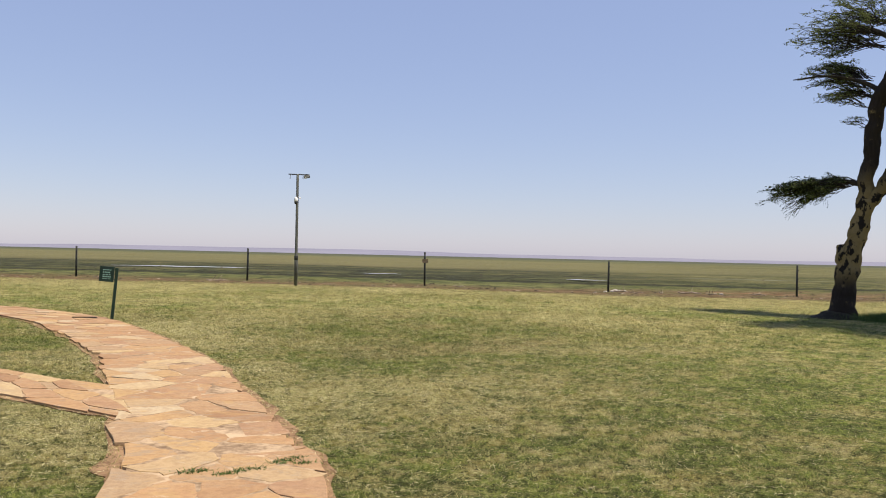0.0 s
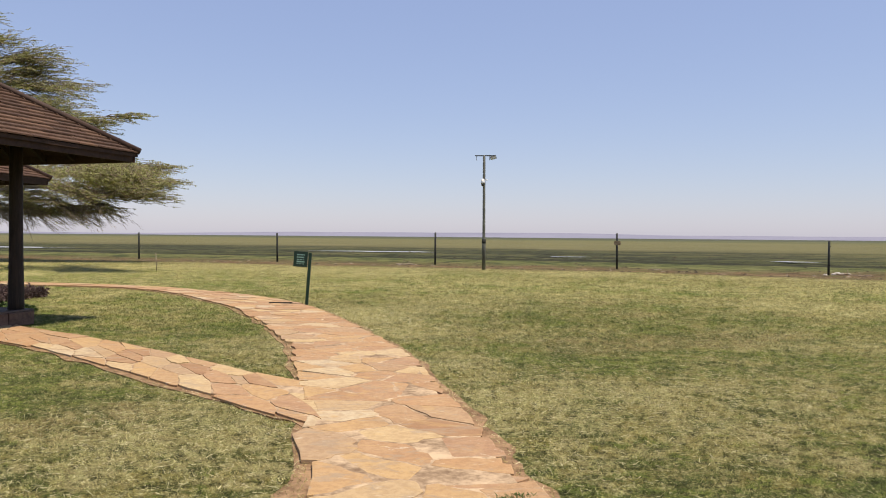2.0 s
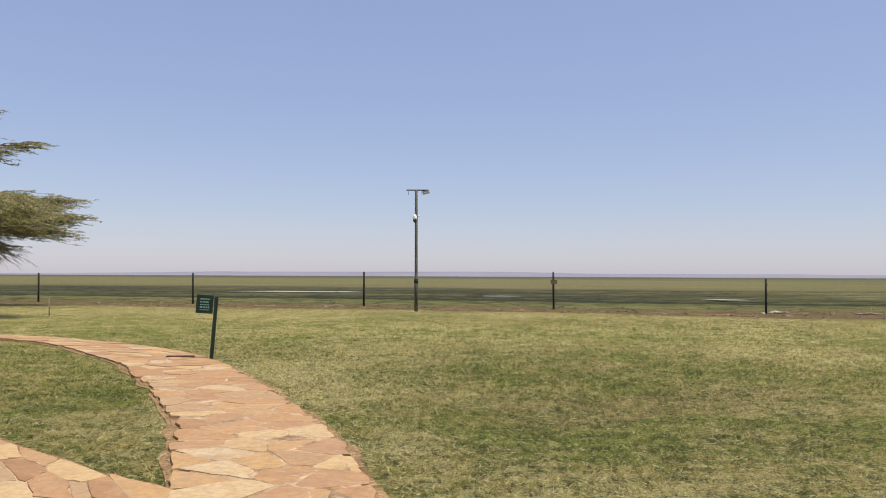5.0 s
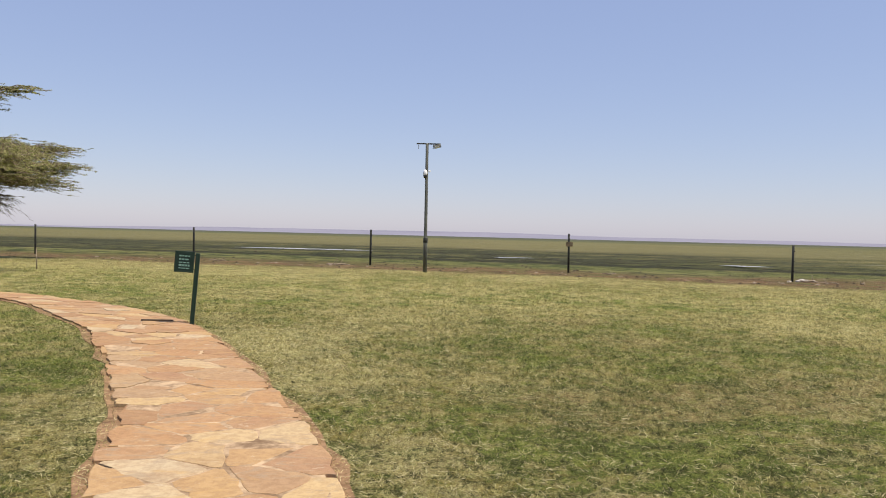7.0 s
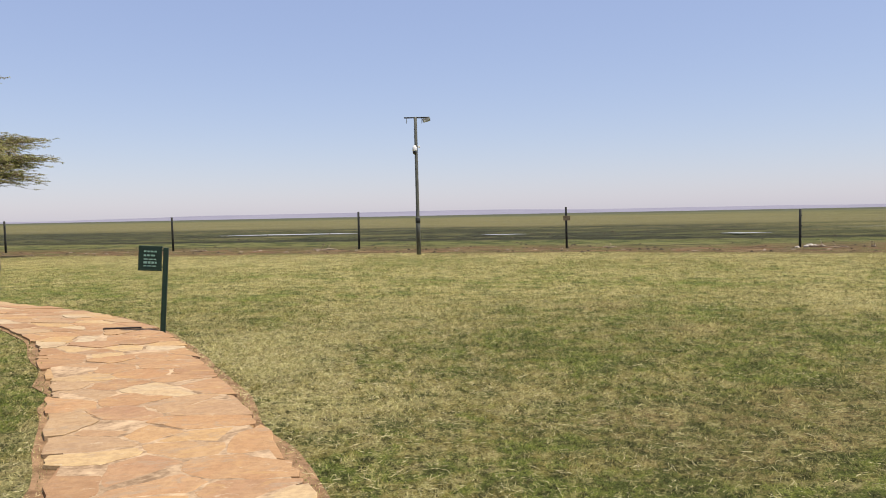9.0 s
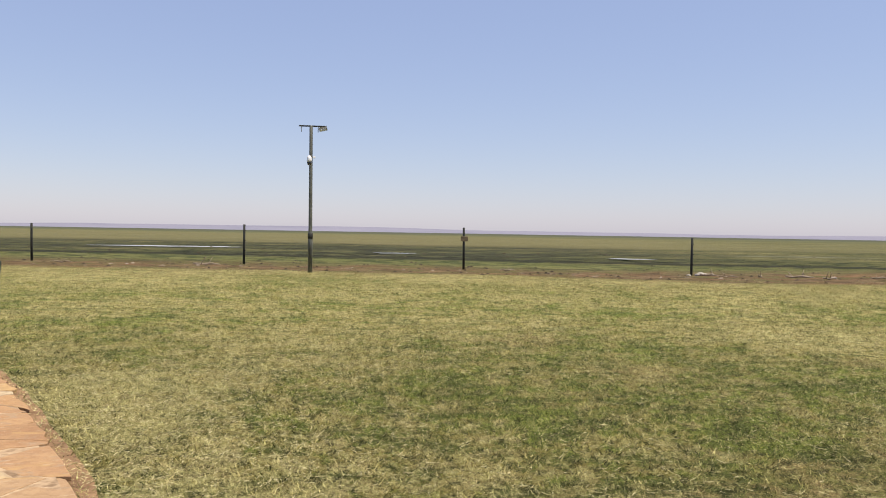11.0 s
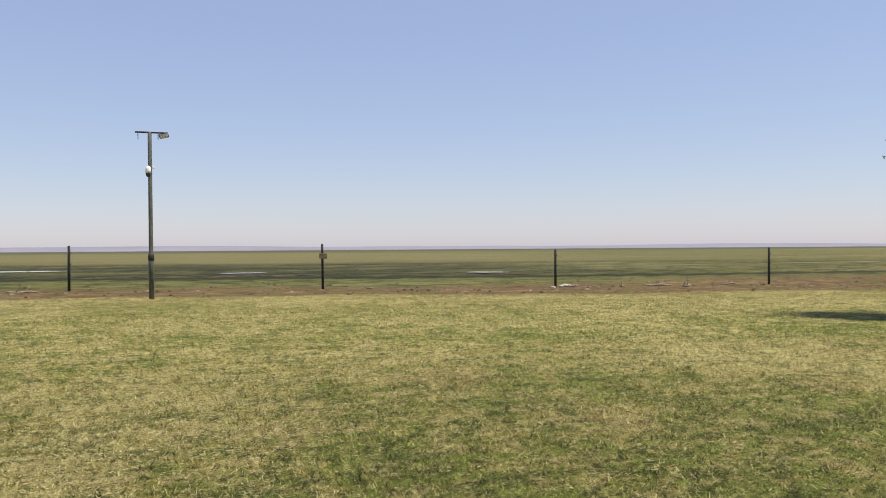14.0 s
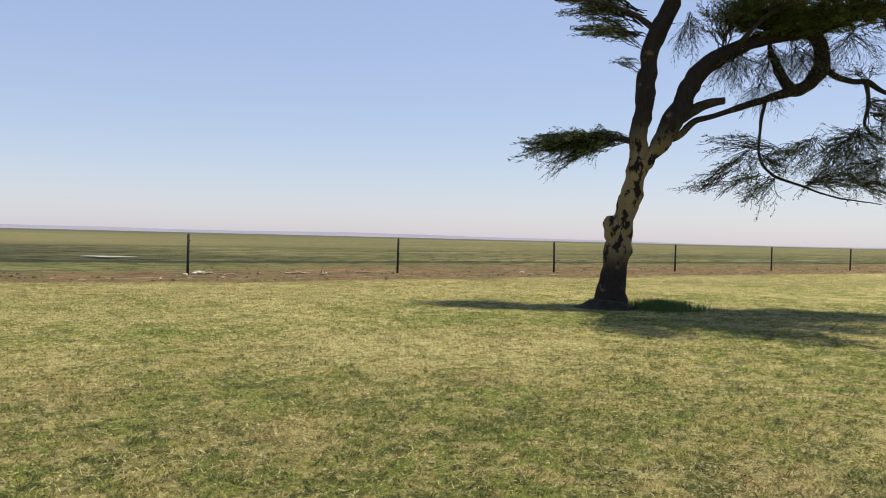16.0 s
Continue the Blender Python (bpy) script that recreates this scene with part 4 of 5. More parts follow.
def build_acacia():
    tree = empty("acacia_tree", pose(17.65, 20.73, -0.10))
    tagged(tree, "leaning acacia with blotched yellow bark and thin feathery crown", "tree")
    limb(tree, "trunk", [(17.64, 20.74, -0.37, 0.50), (17.65, 20.73, -0.05, 0.415), (17.66, 20.72, 0.21, 0.372), (17.68, 20.71, 0.57, 0.350), (17.74, 20.65, 1.30, 0.325), (17.84, 20.55, 2.05, 0.298), (17.99, 20.40, 2.93, 0.279), (18.11, 20.27, 3.75, 0.288)], MAT_BARK, 20, 0.07, 0.1)
    limb(tree, "burl", [(17.80, 20.59, 1.30, 0.20), (17.76, 20.64, 1.55, 0.27), (17.72, 20.69, 1.78, 0.29), (17.69, 20.73, 1.96, 0.285), (17.68, 20.74, 2.10, 0.25), (17.68, 20.74, 2.21, 0.18), (17.69, 20.73, 2.28, 0.09), (17.69, 20.73, 2.31, 0.02)], MAT_BARK, 14, 0.09, 0.06)
    limb(tree, "limb", [(18.03, 20.37, 3.30, 0.202), (18.09, 20.31, 3.68, 0.229), (18.10, 20.31, 4.41, 0.229), (18.19, 20.21, 5.16, 0.240), (18.24, 20.17, 6.04, 0.240), (18.32, 20.09, 6.79, 0.240), (18.48, 19.91, 7.38, 0.229), (18.65, 19.73, 7.90, 0.213), (18.88, 19.47, 8.86, 0.181), (19.21, 19.11, 9.91, 0.106)], MAT_BARK, 16, 0.08, 0.12)
    limb(tree, "limb", [(18.05, 20.34, 3.30, 0.192), (18.15, 20.23, 3.62, 0.224), (18.38, 19.95, 4.06, 0.229), (18.62, 19.70, 4.66, 0.240), (18.86, 19.43, 5.33, 0.250), (19.02, 19.25, 5.92, 0.245), (19.33, 18.90, 6.38, 0.224), (19.71, 18.46, 6.71, 0.197), (20.10, 18.02, 6.97, 0.186), (20.52, 17.52, 7.13, 0.181), (20.91, 17.07, 7.24, 0.165), (21.43, 16.46, 7.49, 0.128), (22.00, 15.79, 7.73, 0.085), (22.77, 14.91, 7.98, 0.053)], MAT_BARK, 16, 0.08, 0.12)
    limb(tree, "looped_bough", [(20.93, 17.03, 7.24, 0.149), (21.08, 16.85, 7.08, 0.176), (21.19, 16.72, 6.74, 0.186), (21.17, 16.74, 6.22, 0.192), (20.96, 16.97, 5.85, 0.176), (20.73, 17.25, 5.69, 0.160), (20.53, 17.48, 5.98, 0.128), (20.39, 17.66, 6.41, 0.096), (20.30, 17.77, 6.90, 0.069)], MAT_BARK, 14, 0.07, 0.08)
    limb(tree, "branch", [(18.67, 19.62, 4.37, 0.106), (18.83, 19.45, 4.49, 0.106), (19.05, 19.20, 4.82, 0.085), (19.38, 18.80, 4.98, 0.070), (19.82, 18.30, 5.22, 0.083), (20.19, 17.87, 5.41, 0.096), (20.58, 17.42, 5.61, 0.122), (20.79, 17.17, 5.75, 0.138)], MAT_BARK, 10, 0.04, 0.1)
    limb(tree, "broken_stub", [(18.78, 19.52, 4.86, 0.149), (18.95, 19.33, 5.01, 0.149), (19.15, 19.09, 5.21, 0.128), (19.37, 18.81, 5.33, 0.106), (19.54, 18.62, 5.38, 0.091)], MAT_TWIG, 10, 0.05, 0.06)
    limb(tree, "branch", [(21.12, 16.77, 6.39, 0.096), (21.44, 16.42, 6.08, 0.083), (21.73, 16.08, 5.96, 0.070), (21.95, 15.82, 5.96, 0.079), (22.28, 15.43, 5.68, 0.053), (22.69, 14.95, 5.55, 0.037), (23.25, 14.30, 5.43, 0.021)], MAT_BARK, 8, 0.03, 0.1)
    limb(tree, "branch", [(21.92, 15.84, 5.99, 0.064), (21.99, 15.76, 5.44, 0.053), (21.93, 15.82, 4.85, 0.040), (22.12, 15.60, 4.56, 0.023), (22.50, 15.15, 4.26, 0.013)], MAT_TWIG, 8, 0.03, 0.1)
    limb(tree, "branch", [(20.24, 17.81, 5.41, 0.059), (20.15, 17.90, 4.63, 0.043), (20.16, 17.88, 3.90, 0.040), (20.40, 17.58, 3.46, 0.038), (20.88, 17.01, 3.19, 0.032), (21.46, 16.33, 2.92, 0.023), (22.22, 15.43, 2.77, 0.013)], MAT_TWIG, 8, 0.03, 0.1)
    limb(tree, "branch", [(18.12, 20.26, 4.26, 0.085), (17.93, 20.50, 4.26, 0.080), (17.52, 20.98, 4.42, 0.055), (16.95, 21.65, 4.34, 0.038), (16.27, 22.42, 4.12, 0.017)], MAT_TWIG, 8, 0.03, 0.1)
    for rows in ([(18.40, 20.00, 7.14, 0.096), (18.03, 20.48, 7.56, 0.064), (17.39, 21.22, 7.88, 0.037), (16.65, 22.07, 7.88, 0.016)], [(18.78, 19.62, 8.52, 0.096), (18.46, 20.48, 9.27, 0.064), (17.93, 21.54, 9.80, 0.032)],
                 [(18.94, 19.41, 9.05, 0.085), (20.06, 18.77, 9.59, 0.053), (21.55, 17.60, 9.69, 0.032)], [(19.20, 19.09, 9.91, 0.075), (19.84, 20.16, 10.55, 0.043), (20.16, 21.43, 10.86, 0.021)], [(19.74, 18.45, 6.76, 0.075), (19.42, 17.60, 7.35, 0.053), (19.10, 16.54, 7.67, 0.021)]):
        limb(tree, "branch", rows, MAT_TWIG, 8, 0.03, 0.12)
    c = Crown(21, 0.74)
    left = (-0.45, 0.5, -0.06)
    right = (0.5, -0.55, -0.1)
    c.clump((17.93, 20.48, 4.26), (17.07, 21.49, 4.18), 0.85, 0.30, 46, 15, 0.075, left, 0.016)
    c.clump((17.50, 21.01, 4.37), (16.49, 22.18, 4.00), 0.5, 0.28, 20, 10, 0.075, left, 0.012, 0.25)
    c.clump((18.24, 20.16, 7.24), (17.75, 21.25, 7.9), 0.8, 0.40, 26, 12, 0.075, left, 0.016)
    c.clump((18.24, 20.16, 6.60), (17.71, 20.80, 7.08), 0.6, 0.25, 14, 9, 0.07, left, 0.012)
    c.clump((18.24, 20.16, 6.07), (17.98, 20.53, 6.29), 0.25, 0.18, 8, 9, 0.07, left, 0.01)
    c.clump((18.67, 19.94, 8.84), (18.03, 21.22, 9.59), 1.5, 0.55, 40, 13, 0.08, left, 0.018)
    c.clump((19.52, 19.73, 10.33), (19.63, 20.80, 10.86), 1.8, 0.5, 40, 13, 0.08, left, 0.018)
    c.clump((19.10, 19.20, 9.48), (20.69, 18.45, 9.80), 1.9, 0.55, 44, 13, 0.08, right, 0.018)
    c.clump((20.91, 18.13, 9.59), (22.61, 16.96, 9.48), 1.9, 0.6, 40, 13, 0.08, right, 0.018)
    c.clump((19.52, 18.67, 6.60), (19.52, 18.56, 7.56), 1.0, 0.45, 34, 15, 0.075, (0, 0, 0), 0.016)
    c.clump((20.27, 17.81, 7.03), (20.59, 17.39, 7.72), 1.1, 0.45, 44, 18, 0.075, right, 0.016)
    c.clump((21.33, 16.54, 7.46), (21.76, 16.11, 7.88), 1.3, 0.5, 44, 18, 0.075, right, 0.016)
    c.clump((22.40, 15.26, 7.78), (23.25, 14.62, 7.99), 1.5, 0.6, 36, 16, 0.075, right, 0.016)
    c.clump((19.42, 17.60, 7.35), (19.10, 16.64, 7.78), 1.3, 0.4, 26, 12, 0.075, (0, 0, 0), 0.014)
    c.clump((19.74, 18.45, 6.82), (19.74, 18.35, 6.29), 0.8, 0.5, 22, 3, 0.06, (0, 0, -0.2), 0.009)
    c.clump((20.69, 17.39, 7.14), (20.80, 17.17, 6.50), 0.9, 0.5, 26, 3, 0.06, (0, 0, -0.2), 0.009)
    c.clump((20.16, 17.87, 3.94), (20.16, 17.81, 3.89), 0.95, 0.5, 26, 6, 0.065, (0, 0, 0), 0.011, 0.2)
    c.clump((20.22, 17.81, 3.62), (19.95, 18.13, 3.14), 0.75, 0.16, 10, 5, 0.065, (-0.5, 0.6, -0.05), 0.011, 0.2)
    c.clump((20.91, 16.96, 3.20), (21.23, 16.64, 3.41), 1.2, 0.5, 34, 6, 0.065, right, 0.012, 0.25)
    c.clump((21.97, 15.79, 4.69), (21.65, 16.11, 4.37), 1.2, 0.6, 40, 9, 0.07, right, 0.012, 0.2)
    c.clump((21.97, 15.79, 5.22), (22.72, 15.04, 4.79), 1.3, 0.8, 40, 9, 0.07, right, 0.013, 0.2)
    c.clump((22.29, 15.36, 5.65), (23.04, 14.62, 3.94), 1.3, 0.8, 30, 8, 0.07, right, 0.013, 0.3)
    c.clump((21.97, 15.79, 5.97), (21.87, 15.90, 6.18), 0.9, 0.3, 16, 4, 0.065, right, 0.010)
    c.clump((17.50, 21.01, 4.37), (17.07, 21.54, 3.78), 0.8, 0.28, 22, 4, 0.07, left, 0.010, 0.4)
    c.clump((20.48, 17.49, 4.16), (19.84, 18.24, 4.26), 0.9, 0.45, 26, 5, 0.065, (-0.3, 0.35, 0), 0.010, 0.2)
    c.clump((21.87, 15.90, 4.79), (21.33, 16.54, 3.73), 1.3, 0.7, 46, 7, 0.07, right, 0.011, 0.3)
    c.clump((21.97, 15.79, 5.54), (22.29, 15.47, 5.22), 1.2, 0.5, 34, 7, 0.07, right, 0.011, 0.2)
    c.clump((21.55, 16.32, 3.52), (22.29, 15.47, 3.09), 1.1, 0.3, 26, 6, 0.065, right, 0.010, 0.2)
    for centre, wide, n in (((18.99, 19.41, 7.24), 0.8, 30), ((19.74, 18.45, 6.29), 0.9, 40), ((20.37, 17.71, 6.39), 1.0, 44), ((21.01, 16.96, 6.50), 1.0, 40), ((21.76, 16.11, 6.92), 1.1, 36), ((20.16, 17.92, 5.65), 0.8, 26)):
        c.clump((centre[0], centre[1], centre[2] + 0.5), centre, wide, 0.45, n, 4, 0.06, (0, 0, -0.25), 0.008, 0.3)
    for centre, wide, n in (((19.63, 18.35, 3.62), 0.9, 30), ((20.16, 17.81, 3.04), 0.9, 26), ((20.80, 17.07, 4.05), 1.1, 40), ((21.97, 15.68, 3.62), 1.2, 40), ((22.82, 14.83, 3.41), 1.2, 34)):
        c.clump((centre[0] + 0.3, centre[1] - 0.35, centre[2] + 0.5), centre, wide, 0.4, n, 7, 0.065, (0, 0, -0.1), 0.009, 0.3)
    for centre in ((19.84, 18.35, 7.67), (20.69, 17.39, 7.88), (21.55, 16.32, 7.99), (22.40, 15.47, 7.88)):
        c.clump((centre[0], centre[1], centre[2] - 0.5), centre, 1.2, 0.4, 36, 18, 0.08, right, 0.014)
    c.clump((19.84, 18.24, 3.62), (19.31, 18.77, 3.14), 0.8, 0.14, 16, 6, 0.065, (-0.4, 0.45, 0), 0.010, 0.15)
    for root, centre, wide, high, n in (((18.3, 20.2, 7.6), (18.3, 21.7, 8.2), 1.0, 0.5, 44), ((18.6, 20.0, 8.6), (18.2, 21.9, 9.2), 1.2, 0.55, 46), ((18.9, 19.6, 9.2), (18.6, 21.6, 10.2), 1.3, 0.6, 40), ((18.3, 20.2, 7.0), (18.7, 21.6, 7.5), 0.8, 0.35, 26)):
        c.clump(root, centre, wide, high, n, 15, 0.08, (-0.35, 0.45, 0.0), 0.015)
    for root, centre, wide, n in (((18.05, 20.35, 4.3), (17.6, 20.9, 4.35), 0.55, 26), ((17.9, 20.5, 4.25), (17.2, 21.3, 4.0), 0.7, 30), ((17.6, 20.9, 4.4), (16.8, 21.8, 4.25), 0.7, 30)):
        c.clump(root, centre, wide, 0.26, n, 15, 0.075, left, 0.012, 0.2)
    # wide unseen upper crown, placed to shade the lawn in front
    for centre in ((17.71, 13.34, 9.05), (20.27, 12.70, 8.95), (18.56, 14.41, 9.27), (16.43, 15.90, 9.27), (20.06, 15.26, 9.37), (21.97, 13.77, 9.05), (24.10, 12.70, 8.84), (18.14, 16.75, 9.69), (23.89, 15.04, 9.27)):
        c.clump((19.63, 18.03, 8.84), centre, 1.5, 0.45, 48, 18, 0.13, (0, 0, 0), 0.02)
    for centre in ((20.3, 17.8, 7.35), (20.8, 17.2, 7.5), (21.3, 16.6, 7.6), (20.0, 18.1, 7.7)):
        c.clump((20.3, 17.75, 7.0), centre, 1.0, 0.4, 44, 24, 0.09, right, 0.014)
    # unseen thick foliage towards the sun, added to keep the trunk dark
    for centre in ((19.4, 19.7, 9.7), (20.0, 19.1, 9.5), (20.7, 18.6, 9.3), (20.4, 19.6, 10.3), (19.9, 18.4, 9.2), (21.4, 18.0, 9.6)):
        c.clump((19.2, 19.1, 9.5), centre, 1.2, 0.4, 46, 20, 0.13, (0, 0, 0), 0.018)
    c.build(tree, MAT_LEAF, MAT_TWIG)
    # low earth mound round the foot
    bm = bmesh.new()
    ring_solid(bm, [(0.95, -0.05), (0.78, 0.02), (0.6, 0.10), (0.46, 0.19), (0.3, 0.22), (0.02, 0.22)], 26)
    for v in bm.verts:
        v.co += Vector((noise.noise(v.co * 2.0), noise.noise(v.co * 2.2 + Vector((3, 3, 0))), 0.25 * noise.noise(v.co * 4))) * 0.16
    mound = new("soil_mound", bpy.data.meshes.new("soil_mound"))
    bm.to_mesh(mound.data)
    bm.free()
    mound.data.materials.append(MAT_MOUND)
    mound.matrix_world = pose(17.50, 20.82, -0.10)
    tagged(mound, "low earth mound round the tree foot, coloured as shaded", "soil mound", kind="structure")


build_acacia()


def build_spreading_acacia():
    tree = empty("acacia_tree", pose(-34.82, 39.60, -0.30))
    tagged(tree, "wide spreading acacia with sunlit yellow-green sprays and drooping boughs", "tree")
    limb(tree, "trunk", [(-34.82, 39.60, -0.30, 0.632), (-34.70, 39.60, 0.65, 0.483), (-34.46, 39.66, 2.32, 0.437), (-34.22, 39.72, 3.75, 0.414)], MAT_BARK, 16, 0.1, 0.25)
    boughs = [
        [(-34.34, 39.72, 3.27, 0.345), (-32.79, 39.96, 3.69, 0.310), (-30.18, 40.32, 3.69, 0.265), (-27.68, 40.67, 3.81, 0.218), (-25.42, 41.03, 4.16, 0.161), (-22.92, 41.27, 4.16, 0.092), (-20.30, 41.51, 4.34, 0.046), (-18.16, 41.74, 4.10, 0.017)],
        [(-34.22, 39.72, 3.51, 0.322), (-32.91, 39.96, 5.89, 0.253), (-31.01, 40.43, 8.27, 0.184), (-28.63, 40.79, 10.17, 0.127), (-26.01, 41.03, 11.12, 0.069), (-23.63, 41.27, 11.24, 0.023)],
        [(-34.22, 39.72, 3.63, 0.299), (-34.46, 40.08, 6.84, 0.230), (-33.75, 40.55, 10.41, 0.161), (-32.20, 40.79, 13.03, 0.092), (-29.82, 40.91, 14.22, 0.034)],
        [(-31.72, 40.32, 7.32, 0.149), (-28.87, 40.91, 7.55, 0.115), (-25.06, 41.27, 7.67, 0.069), (-21.73, 41.62, 8.03, 0.034), (-19.35, 41.74, 8.21, 0.011)],
        [(-34.34, 39.60, 3.39, 0.276), (-36.48, 39.13, 5.65, 0.207), (-38.86, 38.89, 8.27, 0.115), (-40.53, 38.65, 9.93, 0.034)],
        [(-29.34, 40.79, 9.58, 0.081), (-27.44, 41.03, 11.48, 0.057), (-26.25, 41.15, 12.55, 0.023)],
        [(-27.20, 40.73, 3.86, 0.115), (-24.82, 40.55, 4.94, 0.081), (-22.20, 40.91, 5.65, 0.034)],
    ]
    for rows in boughs:
        limb(tree, "bough", rows, MAT_TWIG_PALE, 10, 0.08, 0.3)
    c = Crown(33, 0.54)
    out = (1.7, 0.2, 0.02)
    for root, centre, wide, high, n, leaves in (
        ((-29.22, 40.43, 3.75), (-28.99, 40.43, 3.51), 2.34, 0.64, 34, 9),
        ((-26.96, 40.79, 3.86), (-25.42, 40.91, 3.39), 2.22, 0.70, 46, 10),
        ((-24.46, 41.15, 4.22), (-22.56, 41.39, 3.51), 2.11, 0.76, 52, 12),
        ((-22.08, 41.39, 4.34), (-20.30, 41.62, 4.34), 1.87, 0.76, 56, 14),
        ((-23.39, 40.79, 5.29), (-21.01, 41.51, 5.35), 1.99, 0.49, 46, 14),
        ((-26.25, 40.55, 4.46), (-24.58, 40.79, 4.94), 1.75, 0.47, 30, 9),
        ((-26.84, 41.03, 7.55), (-25.77, 41.27, 7.55), 2.34, 0.64, 44, 12),
        ((-23.63, 41.51, 7.79), (-22.20, 41.62, 7.67), 1.52, 0.47, 28, 13),
        ((-21.25, 41.62, 8.03), (-20.06, 41.74, 8.15), 0.94, 0.19, 14, 12),
        ((-26.49, 41.03, 9.93), (-24.34, 41.27, 9.46), 1.75, 0.58, 36, 11),
        ((-26.96, 41.03, 10.89), (-25.30, 41.15, 11.24), 1.75, 0.58, 36, 9),
        ((-29.10, 40.79, 9.70), (-28.51, 40.91, 9.46), 2.22, 0.82, 36, 12),
        ((-30.53, 40.79, 13.74), (-29.34, 40.79, 13.50), 2.11, 0.70, 44, 14),
        ((-31.72, 40.79, 12.79), (-31.01, 40.55, 11.84), 2.34, 0.94, 40, 12),
        ((-32.91, 40.67, 12.08), (-33.63, 40.32, 14.34), 2.81, 0.82, 40, 12),
        ((-34.34, 40.08, 7.43), (-34.10, 40.08, 8.74), 3.04, 1.05, 40, 12),
        ((-37.91, 39.01, 7.55), (-38.62, 38.89, 8.74), 2.92, 1.05, 40, 12),
        ((-32.20, 40.08, 3.75), (-32.91, 39.84, 3.63), 2.34, 0.70, 26, 8),
    ):
        c.clump(root, centre, wide, high, int(n * 1.7), int(leaves * 1.5), 0.13, out, 0.020, 0.25, 1.3, 0.22, 0.6)
    g = random.Random(6)
    for k in range(29):
        if k < 18:
            x = g.uniform(-37.0, -24.6)
            z = g.uniform(6.4, 14.2 - 0.36 * (x + 37.0))
            y = g.uniform(38.0, 44.0)
        else:
            x, z, y = g.uniform(-32.0, -19.8), g.uniform(2.9, 5.8), g.uniform(37.5, 44.0)
        c.clump((x - 2.2, 0.5 * y + 20.3, z - 0.4), (x, y, z), 1.7, 0.5, 36, 12, 0.13, out, 0.018, 0.25 if k < 18 else 0.9, 1.3, 0.22, 0.6)
    for k in range(16):
        x = g.uniform(-28.5, -22.3)
        z = g.uniform(7.4, 11.6 - 0.35 * (x + 28.0))
        y = g.uniform(39.0, 44.0)
        c.clump((x - 2.2, 0.5 * y + 20.3, z - 0.5), (x, y, z), 1.5, 0.5, 34, 13, 0.13, out, 0.018, 0.2, 1.3, 0.22, 0.6)
    for x, y, z in ((-20.0, 42.0, 5.0), (-19.8, 41.0, 3.8), (-19.4, 42.5, 4.4), (-22.0, 42.0, 3.0), (-24.5, 41.5, 2.9)):
        c.clump((x - 2.6, y - 0.3, z), (x, y, z), 1.4, 0.4, 46, 15, 0.13, out, 0.018, 0.3, 1.3, 0.2, 0.6)
    for x, z in ((-19.6, 4.9), (-19.3, 3.6), (-20.4, 4.2), (-24.0, 9.2), (-25.0, 10.4), (-22.6, 7.9)):
        c.clump((x - 2.4, 41.6, z), (x, 42.0, z), 0.6, 0.6, 34, 9, 0.13, (2.3, 0.1, 0.05), 0.014, 0.15, 1.6, 0.12, 0.6)
    # the high shoulder of the crown
    for x, y, z in ((-33.0, 41.0, 13.8), (-31.0, 42.0, 13.7), (-29.6, 41.0, 13.3), (-28.4, 42.0, 12.7), (-27.2, 41.0, 12.2), (-26.0, 41.6, 11.6), (-29.5, 40.0, 11.2), (-27.6, 40.6, 10.9), (-31.5, 40.2, 12.0), (-25.0, 41.4, 10.9)):
        c.clump((x - 2.3, y - 0.4, z - 0.7), (x, y, z), 1.5, 0.55, 44, 14, 0.13, (1.5, 0.2, 0.25), 0.018, 0.1, 1.1, 0.2, 0.6)
    # bare twigs under the lowest boughs
    for x, y, z in ((-28.5, 40.6, 2.9), (-26.6, 41.0, 2.7), (-24.8, 41.2, 2.6), (-23.0, 41.4, 2.7), (-30.5, 40.4, 3.0), (-21.4, 41.6, 3.0)):
        c.clump((x - 1.6, y, z + 1.1), (x, y, z), 1.6, 0.6, 80, 2, 0.10, (0.9, 0.1, -0.3), 0.018, 0.7, 0.8, 0.2, 0.6)
    for x, y, z in ((-18.2, 42.2, 4.5), (-18.4, 42.4, 5.3), (-18.6, 41.8, 3.7)):
        c.clump((x - 2.4, y - 0.2, z), (x, y, z), 0.9, 0.35, 46, 12, 0.12, (1.5, 0.1, 0.0), 0.015, 0.15, 1.3, 0.2, 0.6)
    # leaf clumps over the lawn, added within the crown's outline to shade it
    for x, y, z in ((-14.3, 30.4, 4.0), (-15.4, 30.0, 4.1), (-16.4, 30.6, 4.2), (-15.8, 31.8, 4.3), (-17.0, 32.4, 4.2), (-18.8, 31.2, 4.0), (-20.6, 30.6, 4.1), (-22.6, 31.0, 4.2), (-19.6, 33.2, 4.4), (-17.8, 34.4, 4.4), (-24.6, 31.4, 4.4), (-22.0, 34.0, 4.6)):
        c.clump((x - 2.4, y + 2.6, z + 0.1), (x, y, z), 1.5, 0.55, 76, 12, 0.12, (0.9, 0.1, 0), 0.014, 0.5, 1.2, 0.22, 0.65)
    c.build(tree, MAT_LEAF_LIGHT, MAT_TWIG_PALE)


build_spreading_acacia()


